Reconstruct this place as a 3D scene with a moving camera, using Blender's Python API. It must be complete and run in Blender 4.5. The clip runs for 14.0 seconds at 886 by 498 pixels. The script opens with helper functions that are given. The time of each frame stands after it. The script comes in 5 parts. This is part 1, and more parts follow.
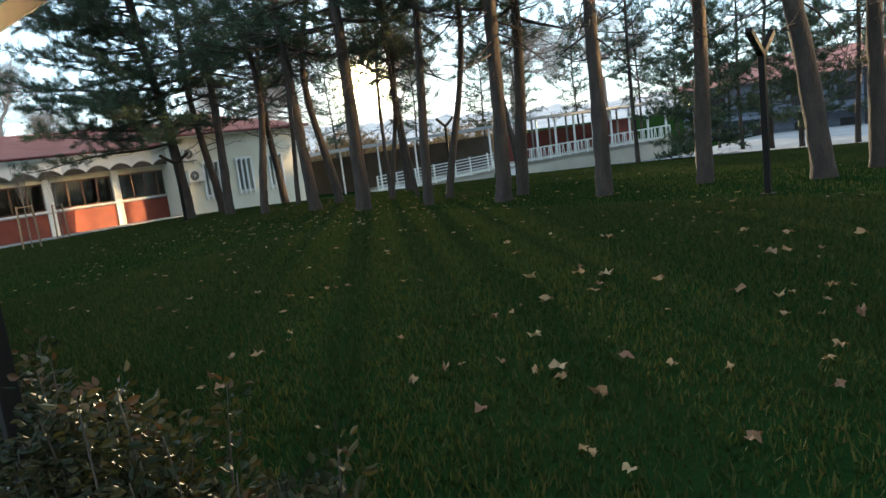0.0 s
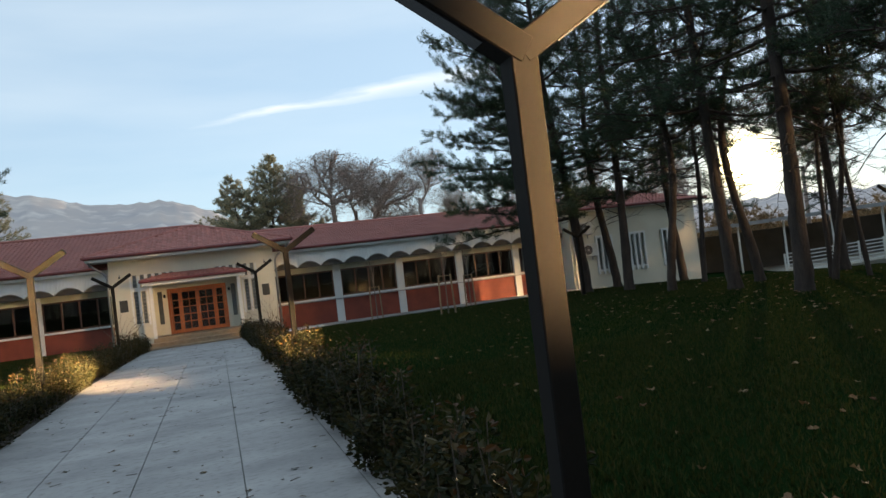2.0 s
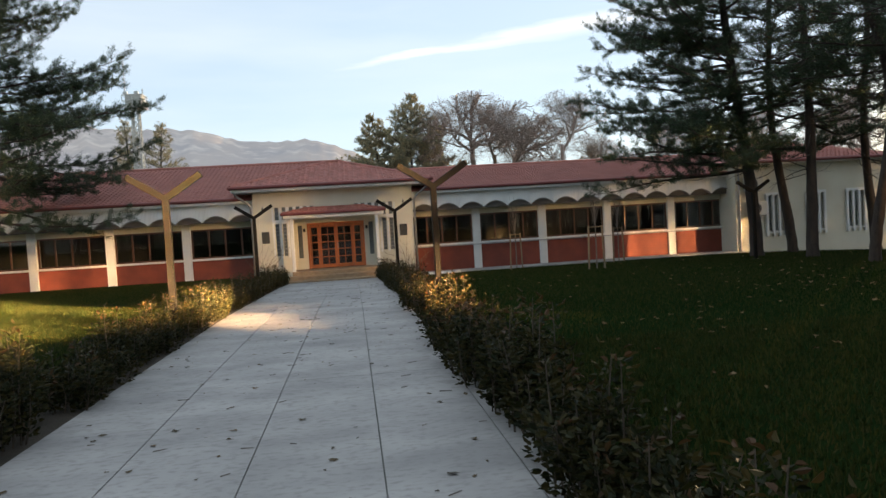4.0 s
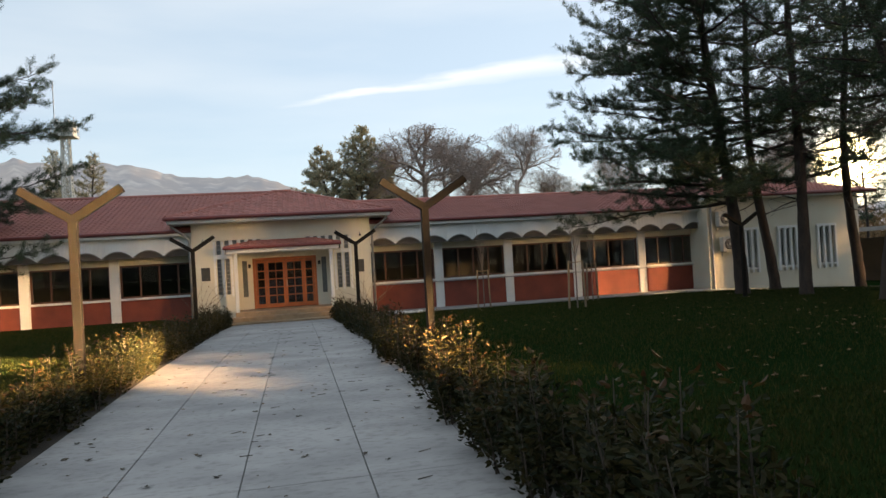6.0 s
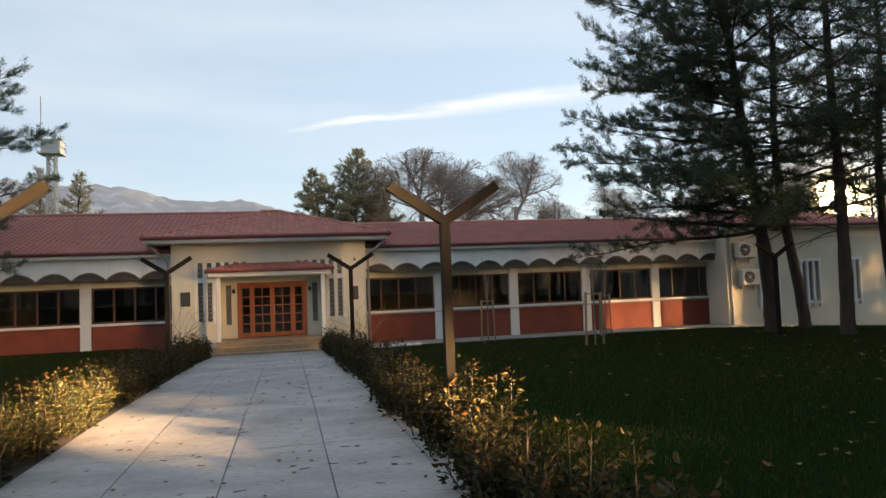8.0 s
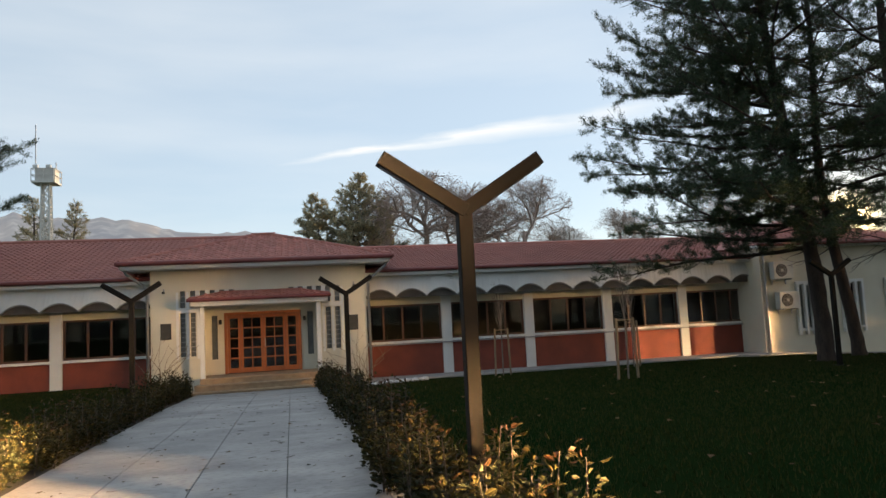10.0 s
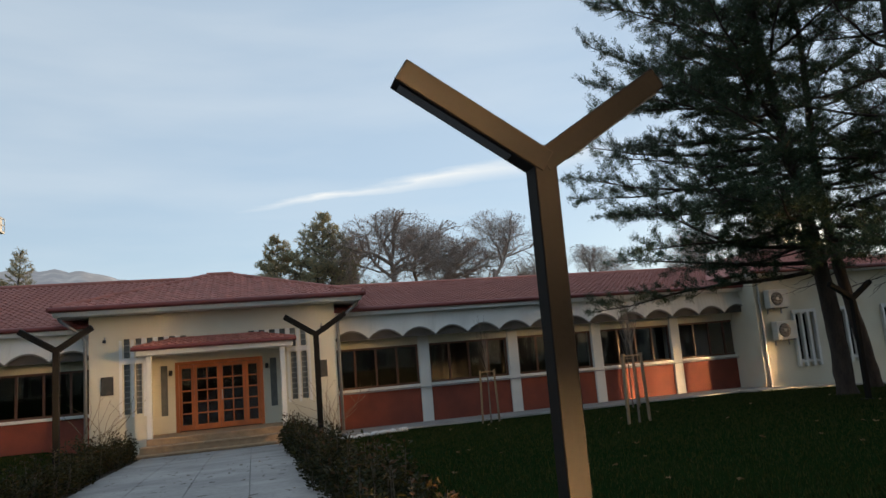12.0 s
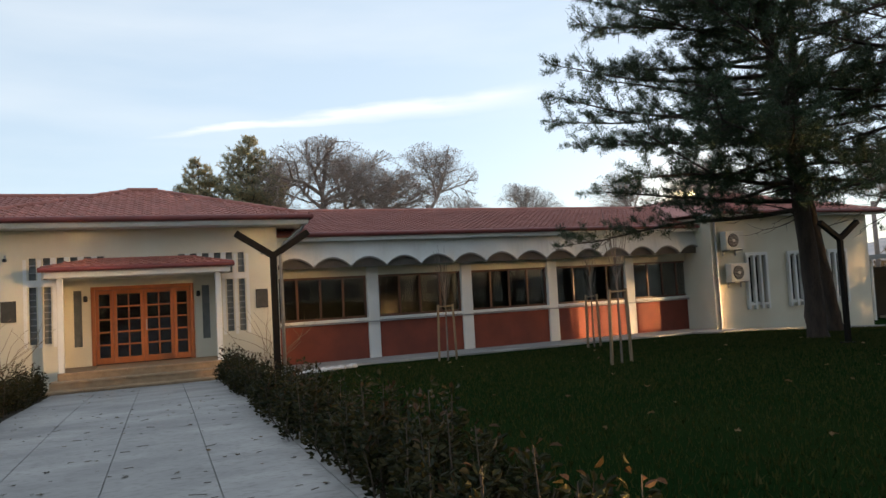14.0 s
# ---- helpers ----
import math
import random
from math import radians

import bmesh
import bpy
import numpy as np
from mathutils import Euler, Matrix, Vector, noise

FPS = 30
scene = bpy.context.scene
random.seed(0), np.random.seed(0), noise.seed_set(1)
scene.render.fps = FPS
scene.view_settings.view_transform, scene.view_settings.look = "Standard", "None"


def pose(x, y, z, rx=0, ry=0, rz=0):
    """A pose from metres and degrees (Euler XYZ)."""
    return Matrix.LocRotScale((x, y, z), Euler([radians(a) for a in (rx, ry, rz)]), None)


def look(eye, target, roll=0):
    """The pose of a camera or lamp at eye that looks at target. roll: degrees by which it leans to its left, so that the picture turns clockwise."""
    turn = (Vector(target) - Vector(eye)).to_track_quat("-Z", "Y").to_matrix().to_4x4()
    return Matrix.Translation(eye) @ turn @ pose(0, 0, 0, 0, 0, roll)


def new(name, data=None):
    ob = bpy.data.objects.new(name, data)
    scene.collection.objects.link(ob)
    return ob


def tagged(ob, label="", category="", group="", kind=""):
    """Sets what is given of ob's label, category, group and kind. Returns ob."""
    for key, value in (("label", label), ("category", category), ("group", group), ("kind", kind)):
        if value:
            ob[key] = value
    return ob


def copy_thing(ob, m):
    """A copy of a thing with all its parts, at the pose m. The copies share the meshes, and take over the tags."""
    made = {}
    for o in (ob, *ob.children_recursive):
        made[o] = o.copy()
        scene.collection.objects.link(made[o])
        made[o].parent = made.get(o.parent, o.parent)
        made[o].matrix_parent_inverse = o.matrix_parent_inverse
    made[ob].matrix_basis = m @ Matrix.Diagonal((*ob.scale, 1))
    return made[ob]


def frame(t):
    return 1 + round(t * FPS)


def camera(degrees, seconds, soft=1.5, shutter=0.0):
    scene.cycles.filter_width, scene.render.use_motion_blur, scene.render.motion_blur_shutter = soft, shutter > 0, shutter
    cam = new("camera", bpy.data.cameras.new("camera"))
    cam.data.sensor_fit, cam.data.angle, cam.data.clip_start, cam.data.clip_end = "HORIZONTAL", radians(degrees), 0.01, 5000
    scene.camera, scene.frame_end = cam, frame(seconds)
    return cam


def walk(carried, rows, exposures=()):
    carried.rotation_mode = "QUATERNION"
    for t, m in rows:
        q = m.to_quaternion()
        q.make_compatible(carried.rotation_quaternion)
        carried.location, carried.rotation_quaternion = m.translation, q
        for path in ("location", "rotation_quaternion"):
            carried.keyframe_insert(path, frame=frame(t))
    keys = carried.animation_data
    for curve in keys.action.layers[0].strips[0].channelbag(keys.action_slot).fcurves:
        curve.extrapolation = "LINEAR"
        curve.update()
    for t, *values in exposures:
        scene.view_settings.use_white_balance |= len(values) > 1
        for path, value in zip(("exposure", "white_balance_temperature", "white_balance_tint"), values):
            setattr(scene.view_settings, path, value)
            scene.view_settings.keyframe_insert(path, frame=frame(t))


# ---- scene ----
import itertools
cam = camera(64.8, 14.0)
EXPOSURES = ((0.0, 2.4, 6000, 1), (0.5, 2.1, 6200, 5), (1.0, 1.68, 6600, 10), (1.5, 1.15, 6300, 7), (2.0, 1.25, 6250, 6), (3.0, 1.53, 6700, 10), (6.0, 1.39, 6900, 11), (7.0, 1.33, 6850, 11), (9.5, 1.32, 6850, 11), (10.5, 1.17, 6800, 11),
             (12.0, 1.04, 6500, 9), (12.5, 1.22, 6550, 9), (13.0, 1.17, 6450, 9), (13.5, 1.3, 6650, 10), (14.0, 1.42, 6800, 11))
PATH = [
    (0, (0.876, -37.151, 2.512), (2.321, -35.805, 2.199), -7.1),
    (0.5, (0.865, -36.585, 2.479), (2.095, -35.046, 2.136), -7.4),
    (1, (0.855, -35.925, 2.449), (1.634, -34.094, 2.248), -9.6),
    (1.5, (0.771, -35.431, 2.502), (1.493, -33.567, 2.447), -4.1),
    (2, (0.804, -35.086, 2.506), (1.433, -33.187, 2.538), -6.8),
    (2.5, (0.674, -34.621, 2.52), (0.868, -32.631, 2.573), -3.4),
    (3, (0.69, -34.061, 2.528), (0.872, -32.069, 2.515), -3.1),
    (3.5, (0.782, -33.602, 2.501), (0.997, -31.615, 2.416), -3.1),
    (6, (0.399, -30.471, 2.392), (0.817, -28.515, 2.408), -3.3),
    (6.5, (0.318, -29.832, 2.393), (0.822, -27.898, 2.458), -1.6),
    (7, (0.331, -29.348, 2.426), (0.767, -27.398, 2.514), -1.9),
    (9.5, (0.879, -26.381, 2.346), (1.336, -24.437, 2.459), -2.8),
    (10, (0.958, -25.793, 2.339), (1.389, -23.848, 2.518), -2.9),
    (10.5, (1.05, -25.289, 2.342), (1.488, -23.346, 2.52), -2.9),
    (11, (1.055, -24.672, 2.355), (1.559, -22.75, 2.577), -2.1),
    (11.5, (1.088, -24.075, 2.354), (1.598, -22.17, 2.684), -7.2),
    (12, (0.981, -23.592, 2.292), (1.52, -21.688, 2.587), -4.7),
    (12.5, (0.941, -23.011, 2.209), (1.419, -21.084, 2.456), -6.2),
    (13, (0.79, -22.462, 2.23), (1.172, -20.507, 2.408), -3.3),
    (13.5, (0.619, -21.863, 2.212), (1.206, -19.953, 2.297), -5.7),
    (14, (0.458, -21.419, 2.203), (1.209, -19.569, 2.309), -3.1),
]
walk(cam, [(t, look(e, g, r)) for t, e, g, r in PATH], EXPOSURES)

# ---- light ----
SUN_AZ, SUN_EL = radians(42.4), radians(4.7)
world = bpy.data.worlds.new("sky")
scene.world = world
world.use_nodes = True
wn, wl = world.node_tree.nodes, world.node_tree.links
sky = wn.new("ShaderNodeTexSky")
sky.sky_type, sky.sun_disc = "NISHITA", False
sky.sun_elevation, sky.sun_rotation = radians(13), SUN_AZ
sky.air_density, sky.dust_density, sky.ozone_density = 1.0, 0.15, 3.0
wn["Background"].inputs["Strength"].default_value = 0.15


def wnode(kind, **inputs):
    n = wn.new("ShaderNode" + kind)
    for k, v in inputs.items():
        n.inputs[k.replace("_", " ")].default_value = v
    return n


def wmath(op, a, b=None):
    n = wn.new("ShaderNodeMath")
    n.operation = op
    for i, v in enumerate((a, b)):
        if v is None:
            continue
        if isinstance(v, (int, float)):
            n.inputs[i].default_value = v
        else:
            wl.new(v, n.inputs[i])
    return n.outputs[0]


def sky_way(az, el):
    a, e = radians(az), radians(el)
    return Vector((math.sin(a) * math.cos(e), math.cos(a) * math.cos(e), math.sin(e)))


# thin cloud: one long streak and faint veils
wco = wn.new("ShaderNodeTexCoord")


def wdot(v):
    n = wn.new("ShaderNodeVectorMath")
    n.operation = "DOT_PRODUCT"
    wl.new(wco.outputs["Generated"], n.inputs[0])
    n.inputs[1].default_value = v
    return n.outputs["Value"]


c0, c1 = sky_way(-1, 12.35), sky_way(28, 14.9)
across = c0.cross(c1).normalized()
length = (c1 - c0).normalized()
wmap = wn.new("ShaderNodeMapping")
wmap.inputs["Scale"].default_value = (5, 5, 30)
wl.new(wco.outputs["Generated"], wmap.inputs["Vector"])
wnz = wnode("TexNoise", Scale=2.2, Detail=6.0)
wl.new(wmap.outputs[0], wnz.inputs["Vector"])
s_al = wmath("SUBTRACT", wdot(length), float(c0.dot(length)))
span = float((c1 - c0).length)
f_al = wmath("DIVIDE", s_al, span)
width = wmath("ADD", wmath("MULTIPLY", wmath("MAXIMUM", f_al, 0.0), 0.017), 0.003)
off = wmath("ADD", wdot(across), wmath("MULTIPLY", wmath("SUBTRACT", wnz.outputs["Fac"], 0.5), 0.022))
band = wmath("MAXIMUM", wmath("SUBTRACT", 1.0, wmath("DIVIDE", wmath("ABSOLUTE", off), width)), 0.0)
ends = wmath("MULTIPLY", wmath("MINIMUM", wmath("MAXIMUM", wmath("MULTIPLY", f_al, 4.0), 0.0), 1.0), wmath("MINIMUM", wmath("MAXIMUM", wmath("MULTIPLY", wmath("SUBTRACT", 1.15, f_al), 3.0), 0.0), 1.0))
streak = wmath("MULTIPLY", wmath("MULTIPLY", band, ends), wmath("MULTIPLY", wnz.outputs["Fac"], 1.5))
veil_map = wn.new("ShaderNodeMapping")
veil_map.inputs["Scale"].default_value, veil_map.inputs["Rotation"].default_value = (1.2, 1.2, 7), (0, radians(8), 0)
wl.new(wco.outputs["Generated"], veil_map.inputs["Vector"])
vnz = wnode("TexNoise", Scale=1.6, Detail=5.0)
wl.new(veil_map.outputs[0], vnz.inputs["Vector"])
veil = wmath("MULTIPLY", wmath("MAXIMUM", wmath("SUBTRACT", vnz.outputs["Fac"], 0.42), 0.0), 0.8)
cover = wmath("MINIMUM", wmath("ADD", streak, veil), 1.0)
wmix = wn.new("ShaderNodeMix")
wmix.data_type = "RGBA"
wl.new(cover, wmix.inputs["Factor"])
haze = wn.new("ShaderNodeMix")
haze.data_type = "RGBA"
haze.inputs["Factor"].default_value = 0.86
wl.new(sky.outputs[0], haze.inputs["A"])
haze.inputs["B"].default_value = (1.50, 1.80, 2.08, 1)
wl.new(haze.outputs["Result"], wmix.inputs["A"])
wmix.inputs["B"].default_value = (2.9, 3.0, 3.05, 1)
# the low sun and its aureole
near_sun = wmath("MAXIMUM", wdot(sky_way(42.4, 4.7)), 0.0)
glow = wmath("ADD", wmath("MULTIPLY", wmath("POWER", near_sun, 5000.0), 260.0), wmath("MULTIPLY", wmath("POWER", near_sun, 420.0), 1.7))
gmix = wn.new("ShaderNodeVectorMath")
gmix.operation = "SCALE"
gmix.inputs[0].default_value = (1.0, 0.77, 0.34)
wl.new(glow, gmix.inputs["Scale"])
gadd = wn.new("ShaderNodeVectorMath")
gadd.operation = "ADD"
wl.new(wmix.outputs["Result"], gadd.inputs[0])
wl.new(gmix.outputs[0], gadd.inputs[1])
wl.new(gadd.outputs[0], wn["Background"].inputs[0])


def aim(d):
    return Vector(d).to_track_quat("-Z", "Y").to_matrix().to_4x4()


SUN_DIR = Vector((math.sin(SUN_AZ) * math.cos(SUN_EL), math.cos(SUN_AZ) * math.cos(SUN_EL), math.sin(SUN_EL)))
sun_data = bpy.data.lights.new("sun", "SUN")
sun_data.energy, sun_data.angle, sun_data.color = 1.6, radians(0.53), (1.0, 0.72, 0.42)
new("sun", sun_data).matrix_world = aim(-SUN_DIR)

# added area lamps imitate the low sun thrown back by the building behind the walk
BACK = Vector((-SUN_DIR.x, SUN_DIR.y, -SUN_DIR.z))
SOUTH_Y = -62.0


def added_glint(u0, u1, z0, z1, watts, tilt=0.0, soft=0.8):
    """An added, unseen area lamp that throws warm light on the strip u0..u1 across the beam; tilt aims it steeper."""
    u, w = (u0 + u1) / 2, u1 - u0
    x = (u - SOUTH_Y * math.sin(SUN_AZ)) / math.cos(SUN_AZ)
    d = bpy.data.lights.new("added_glint", "AREA")
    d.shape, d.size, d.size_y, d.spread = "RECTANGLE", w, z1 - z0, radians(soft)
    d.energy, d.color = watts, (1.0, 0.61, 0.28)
    ob = new("added_glint", d)
    ob.matrix_world = Matrix.Translation((x, SOUTH_Y + 0.4 + w * 0.35, (z0 + z1) / 2)) @ aim(BACK - Vector((0, 0, math.tan(radians(tilt)))))


added_glint(-21.2, -20.85, 5.5, 6.9, 11)
added_glint(-20.8, -19.4, 5.5, 6.3, 28)
added_glint(-18.9, -16.6, 5.7, 6.3, 26)
added_glint(-16.0, -13.3, 5.5, 6.3, 40)
# steeper lamps added to warm the path and the left lawn
added_glint(-20.7, -19.2, 10.6, 13.8, 110, 5)
added_glint(-18.4, -16.0, 10.3, 13.8, 170, 5)
added_glint(-15.2, -13.5, 10.2, 13.4, 105, 5)
added_glint(-12.9, -11.6, 9.9, 11.1, 9, 5)
added_glint(-16.0, -13.3, 7.0, 9.4, 26)
added_glint(-11.4, -8.2, 7.0, 9.6, 22)
# flatter lamps added for warm streaks
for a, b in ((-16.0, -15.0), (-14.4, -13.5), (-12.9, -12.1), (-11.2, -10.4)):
    added_glint(a, b, 6.2, 9.8, 17 * (b - a), -3.2, 3.0)
# narrow lamps with gaps that read as trunk shadows on the panels
added_glint(9.8, 10.6, 6.4, 9.0, 9)
added_glint(11.0, 11.6, 6.4, 9.0, 7)
added_glint(11.9, 12.4, 6.4, 9.0, 6)
added_glint(12.7, 13.1, 6.4, 9.0, 5)
added_glint(14.9, 20.4, 6.2, 10.4, 34)
# strong lamp added to brighten the terrace
added_glint(23.0, 33.0, 4.8, 8.6, 900)
added_glint(-3.2, -1.6, 10.25, 10.85, 3)
added_glint(0.3, 1.5, 10.2, 10.8, 2)
# two broad soft fill lamps added to warm the whole facade
added_glint(-20.0, 2.5, 6.2, 12.0, 190, 0, 5)
added_glint(2.5, 14.0, 6.2, 12.0, 30, 0, 5)


# ---- materials ----
def mat(name, a, b=None, rough=0.7, scale=3.0, fine=40.0, bump=0.15, metal=0.0, c=None, spec=0.5, random=0.0, detail=6.0, stretch=(1, 1, 1)):
    """Two tones mixed by broad noise, a third by fine grain, and fine relief."""
    m = bpy.data.materials.new(name)
    m.use_nodes = True
    n, l = m.node_tree.nodes, m.node_tree.links
    p = n["Principled BSDF"]
    p.inputs["Roughness"].default_value, p.inputs["Metallic"].default_value = rough, metal
    p.inputs["Specular IOR Level"].default_value = spec
    b = b or tuple(v * 0.75 for v in a)
    c = c or tuple(v * 0.6 for v in a)
    co, mp = n.new("ShaderNodeTexCoord"), n.new("ShaderNodeMapping")
    mp.inputs["Scale"].default_value = stretch
    l.new(co.outputs["Object"], mp.inputs["Vector"])
    n1, n2 = n.new("ShaderNodeTexNoise"), n.new("ShaderNodeTexNoise")
    for q, s in ((n1, scale), (n2, fine)):
        q.inputs["Scale"].default_value, q.inputs["Detail"].default_value = s, detail
        l.new(mp.outputs[0], q.inputs["Vector"])
    r1, r2 = n.new("ShaderNodeMapRange"), n.new("ShaderNodeMapRange")
    for r, q, lo, hi in ((r1, n1, 0.35, 0.65), (r2, n2, 0.5, 0.75)):
        r.inputs["From Min"].default_value, r.inputs["From Max"].default_value = lo, hi
        l.new(q.outputs["Fac"], r.inputs["Value"])
    m1, m2 = n.new("ShaderNodeMix"), n.new("ShaderNodeMix")
    for k in (m1, m2):
        k.data_type = "RGBA"
    m1.inputs["A"].default_value, m1.inputs["B"].default_value = (*a, 1), (*b, 1)
    l.new(r1.outputs[0], m1.inputs["Factor"])
    l.new(m1.outputs["Result"], m2.inputs["A"])
    m2.inputs["B"].default_value = (*c, 1)
    sc = n.new("ShaderNodeMath")
    sc.operation = "MULTIPLY"
    sc.inputs[1].default_value = 0.6
    l.new(r2.outputs[0], sc.inputs[0])
    l.new(sc.outputs[0], m2.inputs["Factor"])
    out = m2.outputs["Result"]
    if random:
        info, hsv, mr = n.new("ShaderNodeObjectInfo"), n.new("ShaderNodeHueSaturation"), n.new("ShaderNodeMapRange")
        mr.inputs["To Min"].default_value, mr.inputs["To Max"].default_value = 1 - random, 1 + random
        l.new(info.outputs["Random"], mr.inputs["Value"])
        l.new(mr.outputs[0], hsv.inputs["Value"])
        l.new(out, hsv.inputs["Color"])
        out = hsv.outputs["Color"]
    l.new(out, p.inputs["Base Color"])
    if bump:
        bp = n.new("ShaderNodeBump")
        bp.inputs["Strength"].default_value, bp.inputs["Distance"].default_value = bump, 0.02
        l.new(n2.outputs["Fac"], bp.inputs["Height"])
        l.new(bp.outputs[0], p.inputs["Normal"])
    return m


def island_mat(name, tones, rough=0.6, translucent=0.25, spec=0.3):
    """Leaves and needles: a tone for each island, a little light passing through."""
    m = bpy.data.materials.new(name)
    m.use_nodes = True
    n, l = m.node_tree.nodes, m.node_tree.links
    p = n["Principled BSDF"]
    p.inputs["Roughness"].default_value, p.inputs["Specular IOR Level"].default_value = rough, spec
    geo, ramp = n.new("ShaderNodeNewGeometry"), n.new("ShaderNodeValToRGB")
    l.new(geo.outputs["Random Per Island"], ramp.inputs[0])
    e = ramp.color_ramp.elements
    e[0].color, e[1].color = (*tones[0], 1), (*tones[-1], 1)
    for i, t in enumerate(tones[1:-1], 1):
        e.new(i / (len(tones) - 1)).color = (*t, 1)
    l.new(ramp.outputs[0], p.inputs["Base Color"])
    if translucent:
        tr, mx = n.new("ShaderNodeBsdfTranslucent"), n.new("ShaderNodeMixShader")
        l.new(ramp.outputs[0], tr.inputs[0])
        mx.inputs[0].default_value = translucent
        l.new(p.outputs[0], mx.inputs[1])
        l.new(tr.outputs[0], mx.inputs[2])
        l.new(mx.outputs[0], n["Material Output"].inputs[0])
    return m


def glass_mat(name, tint=(0.75, 0.78, 0.78), ior=1.5):
    m = bpy.data.materials.new(name)
    m.use_nodes = True
    n, l = m.node_tree.nodes, m.node_tree.links
    n.remove(n["Principled BSDF"])
    tr, gl, fr, mx = (n.new(k) for k in ("ShaderNodeBsdfTransparent", "ShaderNodeBsdfGlossy", "ShaderNodeFresnel", "ShaderNodeMixShader"))
    tr.inputs[0].default_value = (*tint, 1)
    gl.inputs["Roughness"].default_value = 0.015
    fr.inputs["IOR"].default_value = ior
    nz, bp = n.new("ShaderNodeTexNoise"), n.new("ShaderNodeBump")
    nz.inputs["Scale"].default_value = 1.3
    bp.inputs["Strength"].default_value, bp.inputs["Distance"].default_value = 0.05, 0.02
    l.new(nz.outputs[0], bp.inputs["Height"])
    l.new(bp.outputs[0], gl.inputs["Normal"])
    l.new(fr.outputs[0], mx.inputs[0])
    l.new(tr.outputs[0], mx.inputs[1])
    l.new(gl.outputs[0], mx.inputs[2])
    l.new(mx.outputs[0], n["Material Output"].inputs[0])
    return m


WALL = mat("cream_render", (0.66, 0.63, 0.52), (0.60, 0.56, 0.45), 0.9, 0.8, 60, 0.2, c=(0.5, 0.47, 0.38))
WHITE = mat("white_paint", (0.74, 0.74, 0.72), (0.66, 0.66, 0.64), 0.75, 1.2, 50, 0.15, c=(0.5, 0.5, 0.48))
RED_PANEL = mat("red_brick_paint", (0.225, 0.052, 0.030), (0.17, 0.040, 0.025), 0.75, 1.5, 30, 0.25, c=(0.13, 0.036, 0.026))
TILE = mat("clay_tile", (0.41, 0.155, 0.12), (0.33, 0.12, 0.095), 0.75, 1.2, 25, 0.2, c=(0.28, 0.13, 0.115), random=0.16)
GUTTER = mat("dark_red_gutter", (0.22, 0.05, 0.045), None, 0.5, 2, 30, 0.05)
DOOR_WOOD = mat("varnished_wood", (0.38, 0.125, 0.043), (0.30, 0.095, 0.033), 0.4, 4, 30, 0.1, c=(0.28, 0.10, 0.035), stretch=(1, 1, 0.15))
WIN_WOOD = mat("brown_window_frame", (0.12, 0.05, 0.028), (0.085, 0.038, 0.022), 0.5, 4, 30, 0.1, stretch=(1, 1, 0.2))
STEP_STONE = mat("sandstone_step", (0.44, 0.30, 0.18), (0.34, 0.23, 0.14), 0.75, 5, 40, 0.2, c=(0.24, 0.17, 0.11), random=0.1)
CONCRETE = mat("concrete_paving", (0.40, 0.385, 0.37), (0.27, 0.262, 0.255), 0.88, 1.1, 15, 0.35, c=(0.17, 0.16, 0.15), random=0.02, detail=9.0, stretch=(0.75, 1.3, 1))
JOINT = mat("joint_sand", (0.26, 0.255, 0.24), None, 0.95, 4, 60, 0.2)
ROUGH_CONC = mat("weathered_concrete", (0.50, 0.47, 0.40), (0.38, 0.36, 0.31), 0.9, 0.6, 20, 0.3, c=(0.24, 0.23, 0.2))
ASPHALT = mat("pale_asphalt", (0.30, 0.30, 0.31), (0.22, 0.22, 0.23), 0.9, 0.5, 60, 0.2)
SOIL = mat("dark_soil", (0.05, 0.038, 0.025), (0.035, 0.028, 0.02), 0.95, 4, 40, 0.5)
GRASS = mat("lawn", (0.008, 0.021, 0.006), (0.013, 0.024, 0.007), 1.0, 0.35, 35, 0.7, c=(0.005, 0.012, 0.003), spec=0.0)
STEEL = mat("dark_brown_steel", (0.013, 0.011, 0.009), (0.010, 0.009, 0.008), 0.68, 4, 50, 0.0, metal=0.0, spec=0.12)
LED = mat("lamp_strip", (0.03, 0.03, 0.032), None, 0.25, 5, 40, 0.0)
BLACK = mat("black_plastic", (0.02, 0.02, 0.022), None, 0.5, 5, 40, 0.05)
PLAQUE = mat("dark_bronze_plate", (0.06, 0.058, 0.05), (0.04, 0.04, 0.036), 0.45, 6, 30, 0.1)
SLOT = mat("dark_louvre", (0.16, 0.17, 0.165), (0.11, 0.12, 0.12), 0.4, 6, 30, 0.1)
# dark base colour stands in for the dimness of unlit rooms
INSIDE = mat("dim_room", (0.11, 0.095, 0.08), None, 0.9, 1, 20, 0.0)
GREY_METAL = mat("grey_metal", (0.36, 0.37, 0.38), (0.3, 0.31, 0.32), 0.45, 3, 30, 0.05, metal=0.5)
AC_WHITE = mat("aged_white_casing", (0.62, 0.61, 0.56), (0.55, 0.53, 0.48), 0.5, 3, 30, 0.05)
BARK = mat("pine_bark", (0.062, 0.045, 0.035), (0.034, 0.026, 0.022), 0.95, 5, 22, 1.0, c=(0.016, 0.013, 0.011), stretch=(1, 1, 0.35))
GREY_BARK = mat("grey_bark", (0.20, 0.17, 0.145), (0.13, 0.11, 0.095), 0.95, 3, 20, 0.5)
STEM = mat("hedge_stem", (0.085, 0.065, 0.048), (0.06, 0.048, 0.037), 0.95, 5, 30, 0.3)
